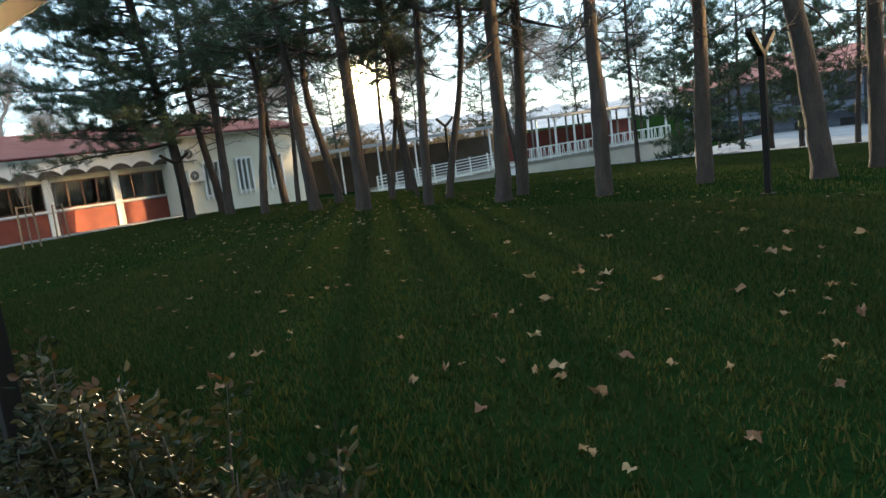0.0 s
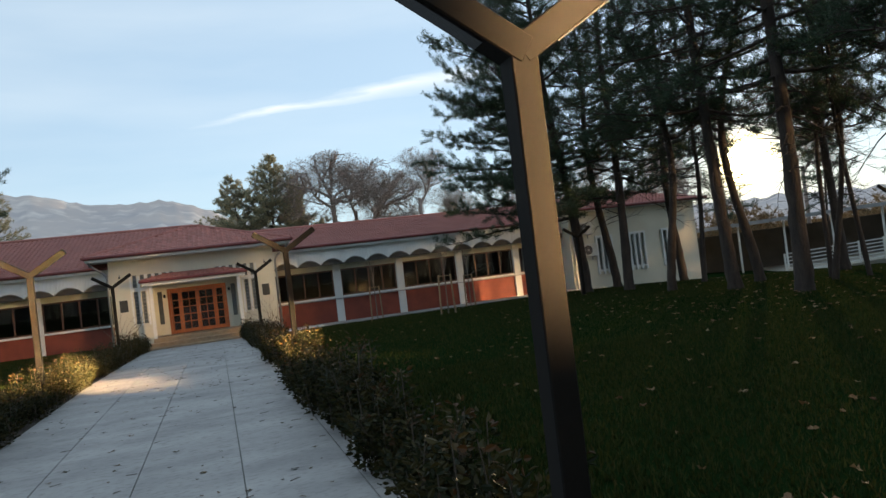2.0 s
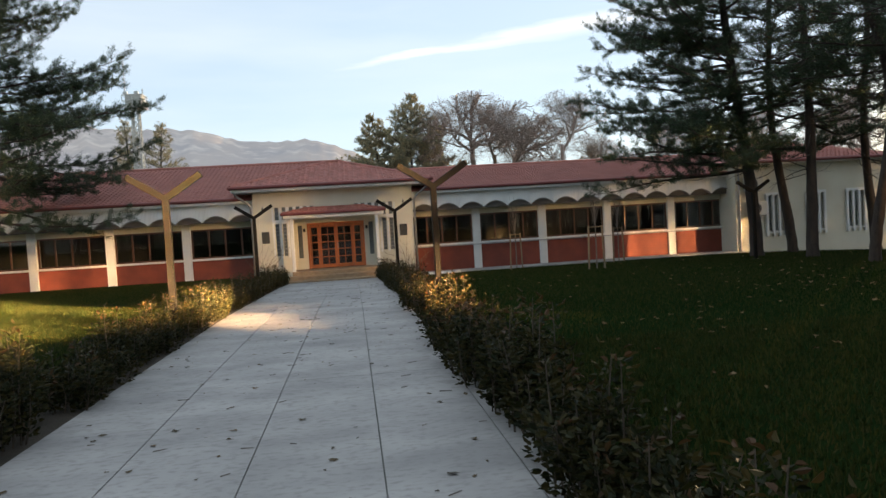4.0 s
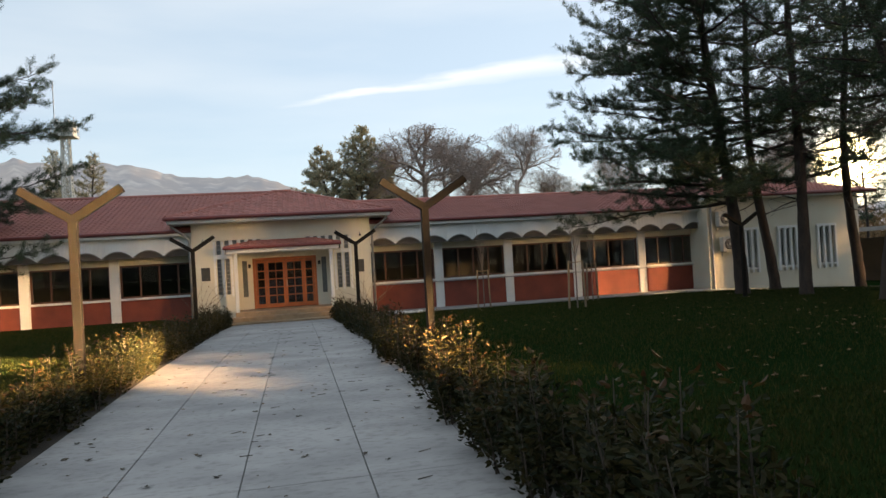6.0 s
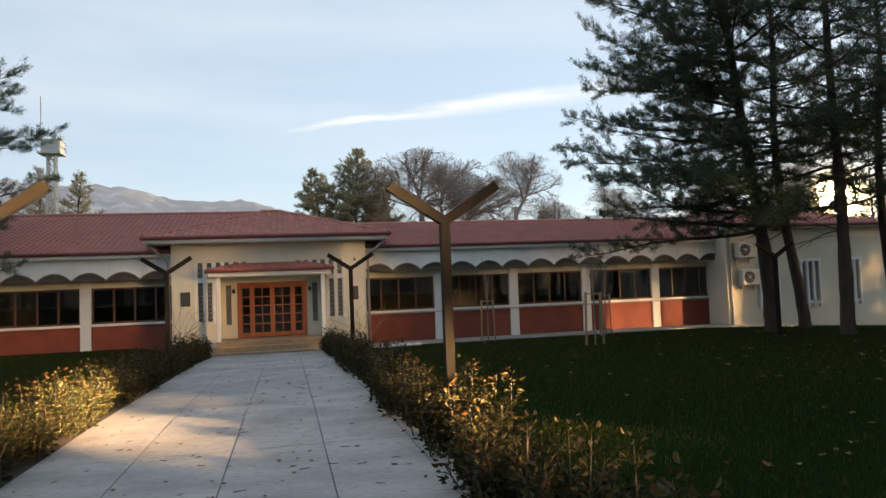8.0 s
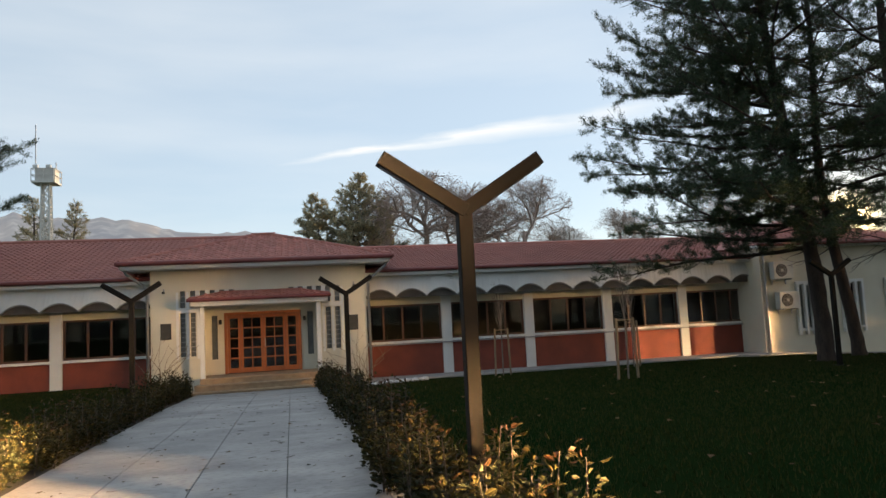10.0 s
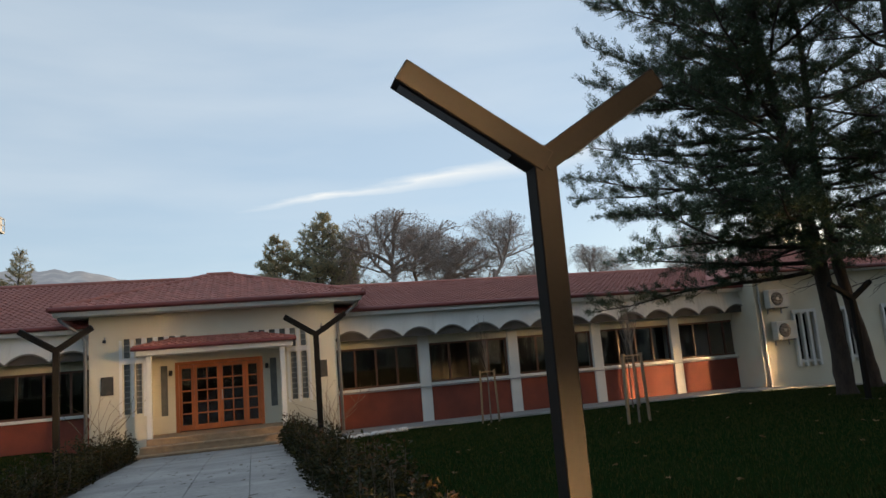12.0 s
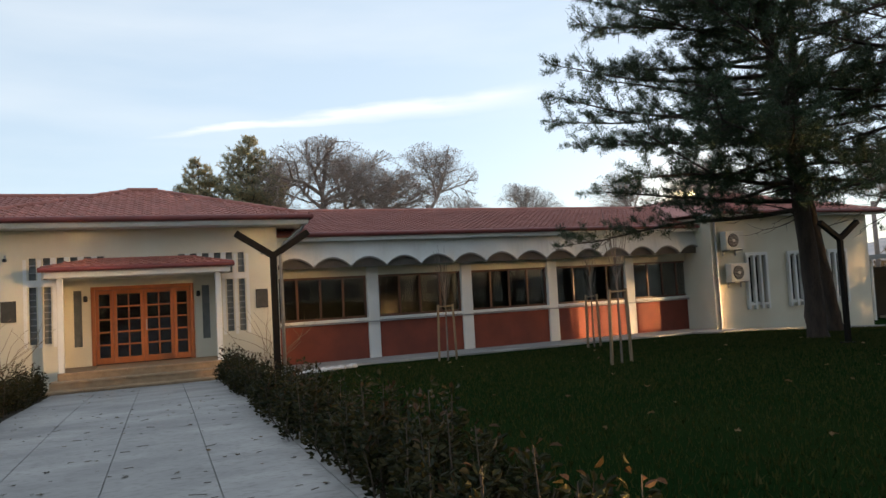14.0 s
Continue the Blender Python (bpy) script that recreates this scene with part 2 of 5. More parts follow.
STAKE = mat("raw_timber", (0.25, 0.19, 0.125), (0.19, 0.145, 0.095), 0.85, 6, 40, 0.2, stretch=(1, 1, 0.2))
NEEDLE = island_mat("pine_needles", ((0.022, 0.045, 0.028), (0.036, 0.065, 0.034), (0.062, 0.085, 0.036), (0.042, 0.062, 0.045)), 0.6, 0.2)
# needle tones raised to carry distant haze and sunlight in the colour
NEEDLE_HAZED = island_mat("hazed_far_needles", ((0.20, 0.23, 0.17), (0.32, 0.31, 0.19), (0.55, 0.42, 0.23), (0.26, 0.28, 0.22)), 0.8, 0.5)
LEAF = island_mat("hedge_leaves", ((0.009, 0.014, 0.005), (0.017, 0.022, 0.007), (0.032, 0.032, 0.009), (0.048, 0.038, 0.011), (0.013, 0.017, 0.006)), 0.6, 0.25, 0.2)
YOUNG = island_mat("young_leaves", ((0.05, 0.029, 0.010), (0.068, 0.032, 0.011), (0.065, 0.05, 0.014), (0.042, 0.038, 0.011)), 0.5, 0.3)
DRY = island_mat("dry_leaves", ((0.19, 0.10, 0.045), (0.26, 0.165, 0.08), (0.12, 0.055, 0.03), (0.30, 0.22, 0.12)), 0.8, 0.1)
DEBRIS = island_mat("walk_litter", ((0.05, 0.04, 0.03), (0.10, 0.075, 0.045), (0.16, 0.10, 0.05)), 0.9, 0.0)
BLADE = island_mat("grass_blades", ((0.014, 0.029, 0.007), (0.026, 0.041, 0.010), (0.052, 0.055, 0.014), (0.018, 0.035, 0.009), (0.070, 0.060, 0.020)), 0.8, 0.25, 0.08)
BROWN_LEAF = island_mat("brown_foliage", ((0.20, 0.12, 0.06), (0.26, 0.17, 0.08), (0.15, 0.12, 0.07)), 0.8, 0.2)
GLASS = glass_mat("window_glass")
# distance haze is mixed into the ridge's pale base colours
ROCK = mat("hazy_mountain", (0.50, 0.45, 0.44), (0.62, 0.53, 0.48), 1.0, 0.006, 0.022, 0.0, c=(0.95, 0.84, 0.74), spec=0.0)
# dark colour that stands for the shade inside the canopy arches
ARCH_SHADE = mat("arch_shade_tone", (0.13, 0.115, 0.10), (0.095, 0.085, 0.075), 0.95, 2, 25, 0.3)
SHELL = mat("grey_shell_concrete", (0.26, 0.25, 0.235), (0.2, 0.19, 0.18), 0.9, 2, 30, 0.2)
TWIG = mat("brown_twigs", (0.40, 0.31, 0.26), (0.31, 0.245, 0.21), 0.95, 3, 20, 0.3)
STONE_WHITE = mat("white_stone", (0.72, 0.72, 0.72), None, 0.8, 8, 40, 0.3)
BLUE_WALL = mat("grey_blue_wall", (0.20, 0.235, 0.30), (0.16, 0.19, 0.25), 0.9, 1, 20, 0.1)


# ---- making meshes ----
def thing(name, label="", category="", group="", kind="", at=(0, 0, 0)):
    ob = new(name)
    ob.location = at
    return tagged(ob, label, category, group, kind)


def part(name, bm, material, parent=None, label=""):
    me = bpy.data.meshes.new(name)
    bm.to_mesh(me)
    bm.free()
    me.materials.append(material)
    ob = new(name, me)
    if parent:
        ob.parent = parent
    return tagged(ob, label)


def raw(name, verts, faces, material, parent=None, label="", smooth=False):
    me = bpy.data.meshes.new(name)
    me.from_pydata([tuple(v) for v in verts], [], faces)
    me.materials.append(material)
    if smooth:
        me.shade_smooth()
    ob = new(name, me)
    if parent:
        ob.parent = parent
    return tagged(ob, label)


def box(bm, x0, x1, y0, y1, z0, z1, bevel=0.0):
    r = bmesh.ops.create_cube(bm, size=1)
    vs = r["verts"]
    for v in vs:
        v.co = Vector(((x0 + x1) / 2 + v.co.x * (x1 - x0), (y0 + y1) / 2 + v.co.y * (y1 - y0), (z0 + z1) / 2 + v.co.z * (z1 - z0)))
    if bevel:
        es = list({e for v in vs for e in v.link_edges})
        bmesh.ops.bevel(bm, geom=es, offset=bevel, segments=1, affect="EDGES")
    return bm


def boxes(rows, bevel=0.0):
    bm = bmesh.new()
    for r in rows:
        box(bm, *r, bevel)
    return bm


def tube(vs, fs, pts, radii, sides=6, cap=True):
    """Adds a tube along pts to the lists vs and fs."""
    base = len(vs)
    pts = [Vector(p) for p in pts]
    for i, p in enumerate(pts):
        d = (pts[min(i + 1, len(pts) - 1)] - pts[max(i - 1, 0)]).normalized()
        a = d.cross(Vector((0.13, 0.31, 0.94)))
        if a.length < 0.05:
            a = d.cross(Vector((1, 0, 0)))
        a.normalize()
        b = d.cross(a)
        for k in range(sides):
            t = 2 * math.pi * k / sides
            vs.append(p + (a * math.cos(t) + b * math.sin(t)) * radii[i])
    for i in range(len(pts) - 1):
        for k in range(sides):
            q = base + i * sides
            fs.append((q + k, q + (k + 1) % sides, q + sides + (k + 1) % sides, q + sides + k))
    if cap:
        fs.append(tuple(base + (len(pts) - 1) * sides + k for k in range(sides)))
        fs.append(tuple(base + k for k in reversed(range(sides))))


def rod(bm, a, b, r, sides=8):
    a, b = Vector(a), Vector(b)
    d = b - a
    m = Matrix.Translation((a + b) / 2) @ d.to_track_quat("Z", "Y").to_matrix().to_4x4()
    bmesh.ops.create_cone(bm, cap_ends=True, segments=sides, radius1=r, radius2=r, depth=d.length, matrix=m)


def bar(bm, a, b, w, t=None):
    """A square bar from a to b."""
    t = t or w
    a, b = Vector(a), Vector(b)
    d = b - a
    m = Matrix.Translation((a + b) / 2) @ d.to_track_quat("Z", "Y").to_matrix().to_4x4() @ Matrix.Diagonal((w, t, d.length, 1))
    bmesh.ops.create_cube(bm, size=1, matrix=m)


def lerp(x, rows):
    return float(np.interp(x, [r[0] for r in rows], [r[1] for r in rows]))


RISE = ((-60, 1.0), (-38, 0.85), (-25, 0.74), (-18, 0.66), (-8.2, 0.37), (-1, 0.03), (2, 0.0))


def G(x, y):
    """Height of the ground."""
    b = lerp(y, RISE)
    b -= 0.05 * min(max(0.0, x - 19), 32)
    b += 0.35 * min(1.0, max(0.0, (-3 - x) / 2)) * min(1.0, max(0.0, (y + 9) / 7))
    return b


# ---- ground ----
def ground():
    def axis(lo, hi, step):
        near = list(np.arange(lo, hi + 0.01, step))
        return [-2500, -900, -300, -120] + near + [v for v in (140, 300, 900, 2500) if v > hi]
    xs, ys = axis(-40, 80, 1.25), axis(-70, 40, 1.25)
    vs = []
    for y in ys:
        for x in xs:
            z = G(x, y) + 0.015 * noise.noise((x * 0.6, y * 0.6, 0)) * (abs(x) < 90)
            if -2.6 < x < 2.6 and -45 < y < -1:
                z -= 0.05
            vs.append((x, y, z))
    w = len(xs)
    fs = [(j * w + i, j * w + i + 1, (j + 1) * w + i + 1, (j + 1) * w + i) for j in range(len(ys) - 1) for i in range(w - 1)]
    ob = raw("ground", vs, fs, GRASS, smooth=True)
    tagged(ob, "short dark green winter lawn round the building", "lawn", kind="structure")


ground()


def strip(name, x0, x1, y0, y1, lift, material, label, category, step=1.5):
    nx, ny = max(1, round((x1 - x0) / step)), max(1, round((y1 - y0) / step))
    vs, fs = [], []
    for lvl in (lift, lift - 0.15):
        for j in range(ny + 1):
            for i in range(nx + 1):
                x, y = x0 + (x1 - x0) * i / nx, y0 + (y1 - y0) * j / ny
                vs.append((x, y, G(x, y) + lvl))
    w, k = nx + 1, (nx + 1) * (ny + 1)
    for j in range(ny):
        for i in range(nx):
            fs.append((j * w + i, j * w + i + 1, (j + 1) * w + i + 1, (j + 1) * w + i))
    rim = [j * w for j in range(ny, 0, -1)] + [i for i in range(nx)] + [j * w + nx for j in range(ny)] + [ny * w + i for i in range(nx, 0, -1)]
    for a, b in zip(rim, rim[1:] + rim[:1]):
        fs.append((b, a, a + k, b + k))
    ob = raw(name, vs, fs, material)
    return tagged(ob, label, category, kind="structure")


JOINTS = (-2.02, -1.03, -0.08, 0.87, 1.8, 2.03)
strip("pavement_path", JOINTS[0], JOINTS[-1], -44, -2.0, 0.012, JOINT, "concrete garden path with slabs and dark joints leading to the entrance", "path", 2.0)
strip("pavement_front", 3.6, 19.1, -1.9, 0.15, 0.05, CONCRETE, "grey concrete apron along the foot of the facade", "pavement")
strip("pavement_wing", 17.6, 29.0, -3.1, -1.9, 0.055, CONCRETE, "grey concrete apron along the side wing", "pavement")
strip("road", 42, 74, -75, -14, 0.03, ASPHALT, "pale worn asphalt yard beyond the pine trees", "road", 3.0)
strip("soil_bed_right", 2.03, 2.42, -44, -2.6, 0.02, SOIL, "dark soil bed under the hedge", "soil bed")
strip("soil_bed_left", -2.72, -2.02, -44, -2.6, 0.02, SOIL, "dark soil bed under the hedge", "soil bed")


# ---- long building ----
EAVE_Y, EAVE_Z = -0.75, 3.92


def tile_mesh(w, l):
    """One interlocking clay tile, lying along +y, its foot at the origin, a little wavy."""
    vs, fs = [], []
    prof = ((0, 0.030), (0.22, 0.052), (0.45, 0.030), (0.55, 0.012), (1, 0.016))
    for y, up in ((0, 0.022), (l * 1.06, 0.0)):
        for x, z in prof:
            vs.append((x * w * 0.985, y, z + up))
    for x, z in ((0, 0), (1, 0)):
        vs.append((x * w * 0.985, 0, 0.0))
    n = len(prof)
    for i in range(n - 1):
        fs.append((i, i + 1, n + i + 1, n + i))
    fs.append((2 * n, 2 * n + 1, 4, 3, 2, 1, 0))
    return vs, fs


TW, TL = 0.22, 0.31


def tiled(parent, name, o, along, up, width, depth, inside, pieces):
    """Tiles on the slope that starts at o, with unit vectors along the eave and up the slope; inside(s, t) tells where it is covered."""
    along, up = Vector(along), Vector(up)
    nrm = along.cross(up).normalized()
    tv, tf = tile_mesh(TW, TL)
    vs, fs, first, made = [], [], None, 0
    rows, cols = int(depth / TL + 0.2), int(width / TW) + 1
    for r in range(rows):
        for c in range(cols):
            s, t = c * TW, r * TL
            if not inside(s + TW / 2, t + TL / 2):
                continue
            p = Vector(o) + along * s + up * t + nrm * (0.02 + random.uniform(0, 0.006))
            if made < pieces:
                made += 1
                if first is None:
                    first = raw("tile", tv, tf, TILE)
                    ob = first
                else:
                    ob = new("tile", first.data)
                ob.parent = parent
                m = Matrix((along, up, nrm)).transposed().to_4x4()
                ob.matrix_local = Matrix.Translation(p) @ m @ pose(0, 0, 0, random.uniform(-0.5, 0.5), 0, random.uniform(-0.6, 0.6))
            else:
                b = len(vs)
                vs.extend(p + along * a + up * bb + nrm * cc for a, bb, cc in tv)
                fs.extend(tuple(b + i for i in f) for f in tf)
    if vs:
        tagged(raw(name, vs, fs, TILE, parent), kind="stuff")


building = thing("long_building", "single-storey cream building with red tiled roof, white pillars and red panels", "building")


def window_unit(x0, x1, z0, z1, y, parent):
    """A brown wooden window of four lights, set in its opening."""
    w = part("window", boxes([(x0, x1, y - 0.03, y + 0.05, z0, z0 + 0.07), (x0, x1, y - 0.03, y + 0.05, z1 - 0.07, z1)], 0.006), WIN_WOOD, parent)
    n = 4
    for i in range(n + 1):
        c = x0 + 0.035 + (x1 - x0 - 0.07) * i / n
        part("mullion", boxes([(c - 0.035, c + 0.035, y - 0.025, y + 0.045, z0 + 0.07, z1 - 0.07)], 0.005), WIN_WOOD, w)
        if i < n:
            d = x0 + 0.035 + (x1 - x0 - 0.07) * (i + 1) / n
            pane = part("pane", boxes([(c + 0.035, d - 0.035, y + 0.006, y + 0.012, z0 + 0.07, z1 - 0.07)]), GLASS, w)
            pane.visible_shadow = False
    return w


def bay(x0, x1, zb):
    """One bay between two pillars: red panel, white sill, window."""
    part("panel", boxes([(x0, x1, 0.06, 0.3, zb - 0.4, 1.25)]), RED_PANEL, building, "red painted panel")
    part("sill", boxes([(x0 - 0.02, x1 + 0.02, -0.05, 0.3, 1.25, 1.34)], 0.012), WHITE, building, "white sill band")
    part("lintel", boxes([(x0, x1, 0.04, 0.3, 2.68, 3.2)]), WALL, building)
    window_unit(x0, x1, 1.34, 2.68, 0.14, building)


def scallops(x0, x1, count):
    """Thin concrete barrel shells side by side, their arched ends over the windows."""
    w = (x1 - x0) / count
    for k in range(count):
        vs, fs = [], []
        n, th = 10, 0.05
        for y, dz in ((EAVE_Y + 0.05, 0.0), (0.06, 0.03)):
            for r in (0, th):
                for i in range(n + 1):
                    f = i / n
                    z = 2.93 + 0.28 * math.sin(math.pi * f) ** 0.8 + dz + r
                    vs.append((x0 + w * (k + f), y, z))
        m = n + 1
        for i in range(n):
            fs.append((i, i + 1, 2 * m + i + 1, 2 * m + i))
            fs.append((m + i + 1, m + i, 3 * m + i, 3 * m + i + 1))
            fs.append((i + 1, i, m + i, m + i + 1))
        raw("canopy_shell", vs, fs, SHELL, building, smooth=False)
        # dark sheet added in the arch mouth to give its shade
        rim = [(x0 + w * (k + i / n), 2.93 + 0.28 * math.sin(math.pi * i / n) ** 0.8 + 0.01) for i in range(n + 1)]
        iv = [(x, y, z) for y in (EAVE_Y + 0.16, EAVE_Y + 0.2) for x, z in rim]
        raw("arch_shade_sheet", iv, [tuple(range(m)), tuple(reversed(range(m, 2 * m))), (m - 1, 0, m, 2 * m - 1)], ARCH_SHADE, building)
    # the white face above the shells follows their scalloped line
    vs, fs = [], []
    n = 8 * count
    for i in range(n + 1):
        f = (i / 8) % 1.0
        x = x0 + (x1 - x0) * i / n
        vs += [(x, EAVE_Y + 0.045, 2.98 + 0.28 * math.sin(math.pi * f) ** 0.8), (x, EAVE_Y + 0.25, 3.76)]
    for i in range(n):
        fs.append((2 * i, 2 * i + 2, 2 * i + 3, 2 * i + 1))
    ob = raw("valance", vs, fs, WHITE, building, "white sloping face with scalloped lower edge")
    sol = ob.modifiers.new("thick", "SOLIDIFY")
    sol.thickness, sol.offset = 0.06, -1


RIGHT = [3.55, 6.68, 9.94, 13.24, 16.55, 19.5]
LEFT = [-3.55, -6.76, -10.1, -13.4, -16.7, -20.0, -23.3]
PW = 0.19
for xs, zb in ((RIGHT, 0.0), (LEFT[::-1], 0.3)):
    for i, (a, b) in enumerate(zip(xs, xs[1:])):
        l = a + (PW if abs(abs(a) - 3.55) > 0.01 and abs(a - 19.5) > 0.01 else 0.0)
        r = b - (PW if abs(abs(b) - 3.55) > 0.01 and abs(b - 19.5) > 0.01 else 0.0)
        bay(l, r, zb)
    for x in xs:
        if abs(abs(x) - 3.55) > 0.01 and abs(x - 19.5) > 0.01:
            part("pillar", boxes([(x - PW, x + PW, -0.02, 0.42, zb - 0.5, 3.12)], 0.015), WHITE, building, "white painted pillar")
    scallops(xs[0], xs[-1], round((xs[-1] - xs[0]) / 1.14))
    part("wall_top", boxes([(xs[0], xs[-1], 0.07, 0.3, 3.2, 3.9)]), WALL, building)
    part("soffit", boxes([(xs[0] - 0.0, xs[-1], EAVE_Y - 0.0, 0.3, 3.76, 3.82)]), WHITE, building)
    part("fascia", boxes([(xs[0] - 0.0, xs[-1], EAVE_Y - 0.03, EAVE_Y + 0.02, 3.74, 3.9)]), WHITE, building)
    bm = bmesh.new()
    rod(bm, (xs[0], EAVE_Y - 0.08, 3.93), (xs[-1], EAVE_Y - 0.08, 3.93), 0.07, 10)
    part("gutter", bm, GUTTER, building, "dark red gutter")

bm = bmesh.new()
rod(bm, (RIGHT[0], -0.075, 1.22), (RIGHT[-1], -0.075, 1.22), 0.02, 8)
part("pipe", bm, GREY_METAL, building, "thin grey pipe along the sills")
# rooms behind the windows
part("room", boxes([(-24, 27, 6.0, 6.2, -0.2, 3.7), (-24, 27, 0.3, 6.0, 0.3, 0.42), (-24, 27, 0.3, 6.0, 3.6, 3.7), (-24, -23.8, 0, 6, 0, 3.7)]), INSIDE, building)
part("back_wall", boxes([(-24, 27, 12.2, 12.5, -0.6, 4.0), (-24.2, -23.9, 0.05, 12.5, -0.4, 4.0)]), WALL, building)


def slope(name, x0, x1, ridge_y, ridge_z, pieces=0):
    run, rise = ridge_y - EAVE_Y, ridge_z - EAVE_Z
    ln = math.hypot(run, rise)
    bm = bmesh.new()
    quad = [(x0, EAVE_Y, EAVE_Z), (x1, EAVE_Y, EAVE_Z), (x1, ridge_y, ridge_z), (x0, ridge_y, ridge_z)]
    lo = [bm.verts.new((x, y, z - 0.06)) for x, y, z in quad]
    hi = [bm.verts.new(q) for q in quad]
    bm.faces.new(hi)
    bm.faces.new(lo[::-1])
    for i in range(4):
        bm.faces.new((lo[i], lo[(i + 1) % 4], hi[(i + 1) % 4], hi[i]))
    roof = part(name, bm, TILE, building, "red clay tile roof slope")
    tiled(roof, "tile_field", (x0, EAVE_Y - 0.03, EAVE_Z), (1, 0, 0), (0, run / ln, rise / ln), x1 - x0, ln, lambda s, t: True, pieces)
    bm = bmesh.new()
    rod(bm, (x0, ridge_y, ridge_z + 0.03), (x1, ridge_y, ridge_z + 0.03), 0.11, 10)
    part("ridge_cap", bm, TILE, building)


slope("roof", 0.0, 24.0, 5.2, 5.28)
slope("roof", -24.5, 0.0, 6.0, 6.0)
part("roof", boxes([(-24.5, 0.0, 6.0, 12.9, 3.9, 4.0), (0.0, 24, 5.2, 12.9, 3.85, 3.9)]), TILE, building)
bm = bmesh.new()
for x0, x1, yr, zr in ((-24.5, 0.0, 6.0, 6.0), (0.0, 24.0, 5.2, 5.28)):
    bm.faces.new([bm.verts.new(v) for v in ((x0, yr, zr), (x1, yr, zr), (x1, 12.9, 4.0), (x0, 12.9, 4.0))])
    for x in (x0, x1):
        bm.faces.new([bm.verts.new(v) for v in ((x, EAVE_Y + 0.2, 3.9), (x, yr, zr - 0.02), (x, 12.9, 3.98))])
part("rear_roof", bm, TILE, building)

# ---- entrance porch ----
porch = thing("entrance_porch", "cream entrance porch with hipped red tile roof and slotted walls", "porch")
PY, PX = -1.25, 3.55
DOOR_Y = -0.5


def wall_with_holes(name, x0, x1, z0, z1, y0, y1, holes, material, parent):
    """A wall in the x-z plane, pierced by holes (x0, x1, z0, z1)."""
    xs = sorted({x0, x1, *[v for h in holes for v in h[:2]]})
    zs = sorted({z0, z1, *[v for h in holes for v in h[2:]]})
    nx, nz = len(xs) - 1, len(zs) - 1

    def solid(i, k):
        if not (0 <= i < nx and 0 <= k < nz):
            return False
        cx, cz = (xs[i] + xs[i + 1]) / 2, (zs[k] + zs[k + 1]) / 2
        return not any(h[0] < cx < h[1] and h[2] < cz < h[3] for h in holes)

    bm = bmesh.new()
    made = {}

    def at(i, k, y):
        if (i, k, y) not in made:
            made[i, k, y] = bm.verts.new((xs[i], y, zs[k]))
        return made[i, k, y]

    for i in range(nx):
        for k in range(nz):
            if not solid(i, k):
                continue
            bm.faces.new((at(i, k, y0), at(i + 1, k, y0), at(i + 1, k + 1, y0), at(i, k + 1, y0)))
            bm.faces.new((at(i, k + 1, y1), at(i + 1, k + 1, y1), at(i + 1, k, y1), at(i, k, y1)))
            for di, dk, a, b in ((-1, 0, (i, k + 1), (i, k)), (1, 0, (i + 1, k), (i + 1, k + 1)), (0, -1, (i, k), (i + 1, k)), (0, 1, (i + 1, k + 1), (i, k + 1))):
                if not solid(i + di, k + dk):
                    bm.faces.new((at(*b, y0), at(*a, y0), at(*a, y1), at(*b, y1)))
    return part(name, bm, material, parent)


SLOTS = []
for s in (-1, 1):
    for a, b in ((2.46, 2.63), (2.14, 2.31)):
        lo, hi = sorted((s * a, s * b))
        SLOTS += [(lo, hi, 1.28, 2.72), (lo, hi, 2.90, 3.46)]
    for k in range(4):
        a = 1.83 - 0.31 * k
        lo, hi = sorted((s * a, s * (a + 0.17)))
        SLOTS.append((lo, hi, 3.20, 3.46))
MOUTH = (-1.95, 1.95, -0.3, 2.86)
wall_with_holes("wall", -PX, PX, -0.3, 4.16, PY, PY + 0.25, SLOTS + [MOUTH], WALL, porch)
part("side_wall", boxes([(PX - 0.25, PX, PY + 0.25, 0.4, -0.3, 4.16)]), WALL, porch)
part("side_wall", boxes([(-PX, -PX + 0.25, PY + 0.25, 0.4, -0.3, 4.16)]), WALL, porch)
for lo, hi, z0, z1 in SLOTS:
    p = part("slot_window", boxes([(lo, hi, PY + 0.10, PY + 0.12, z0, z1)]), SLOT, porch, "narrow dark louvred slot")
    n = max(1, int((z1 - z0) / 0.16))
    for i in range(1, n):
        zc = z0 + (z1 - z0) * i / n
        part("slat", boxes([(lo, hi, PY + 0.05, PY + 0.10, zc - 0.012, zc + 0.012)]), GREY_METAL, p)
for s in (-1, 1):
    rows = [(s * c - 0.04, s * c + 0.04, PY - 0.018, PY, 1.2, 3.42) for c in (2.06, 2.385, 2.71)]
    part("slot_trim", boxes(rows + [(min(s * 2.02, s * 2.75), max(s * 2.02, s * 2.75), PY - 0.02, PY, 2.73, 2.89)]), WHITE, porch, "white surround")
for s in (-1, 1):
    for k in range(4):
        c = s * (2.07 - 0.31 * k)
        part("slot_trim", boxes([(c - 0.065, c + 0.065, PY - 0.024, PY, 3.2, 3.46)], 0.004), WHITE, porch, "white block between slots")
# recess: side walls, ceiling and back wall round the door
SIDE_SLOTS = [(-1.72, -1.52, 1.1, 2.6), (1.52, 1.72, 1.1, 2.6)]
wall_with_holes("recess_wall", -1.95, 1.95, 0.5, 2.95, DOOR_Y, DOOR_Y + 0.25, SIDE_SLOTS + [(-1.3, 1.3, 0.5, 2.68)], WALL, porch)
for lo, hi, z0, z1 in SIDE_SLOTS:
    part("slot_window", boxes([(lo, hi, DOOR_Y + 0.08, DOOR_Y + 0.1, z0, z1)]), SLOT, porch)
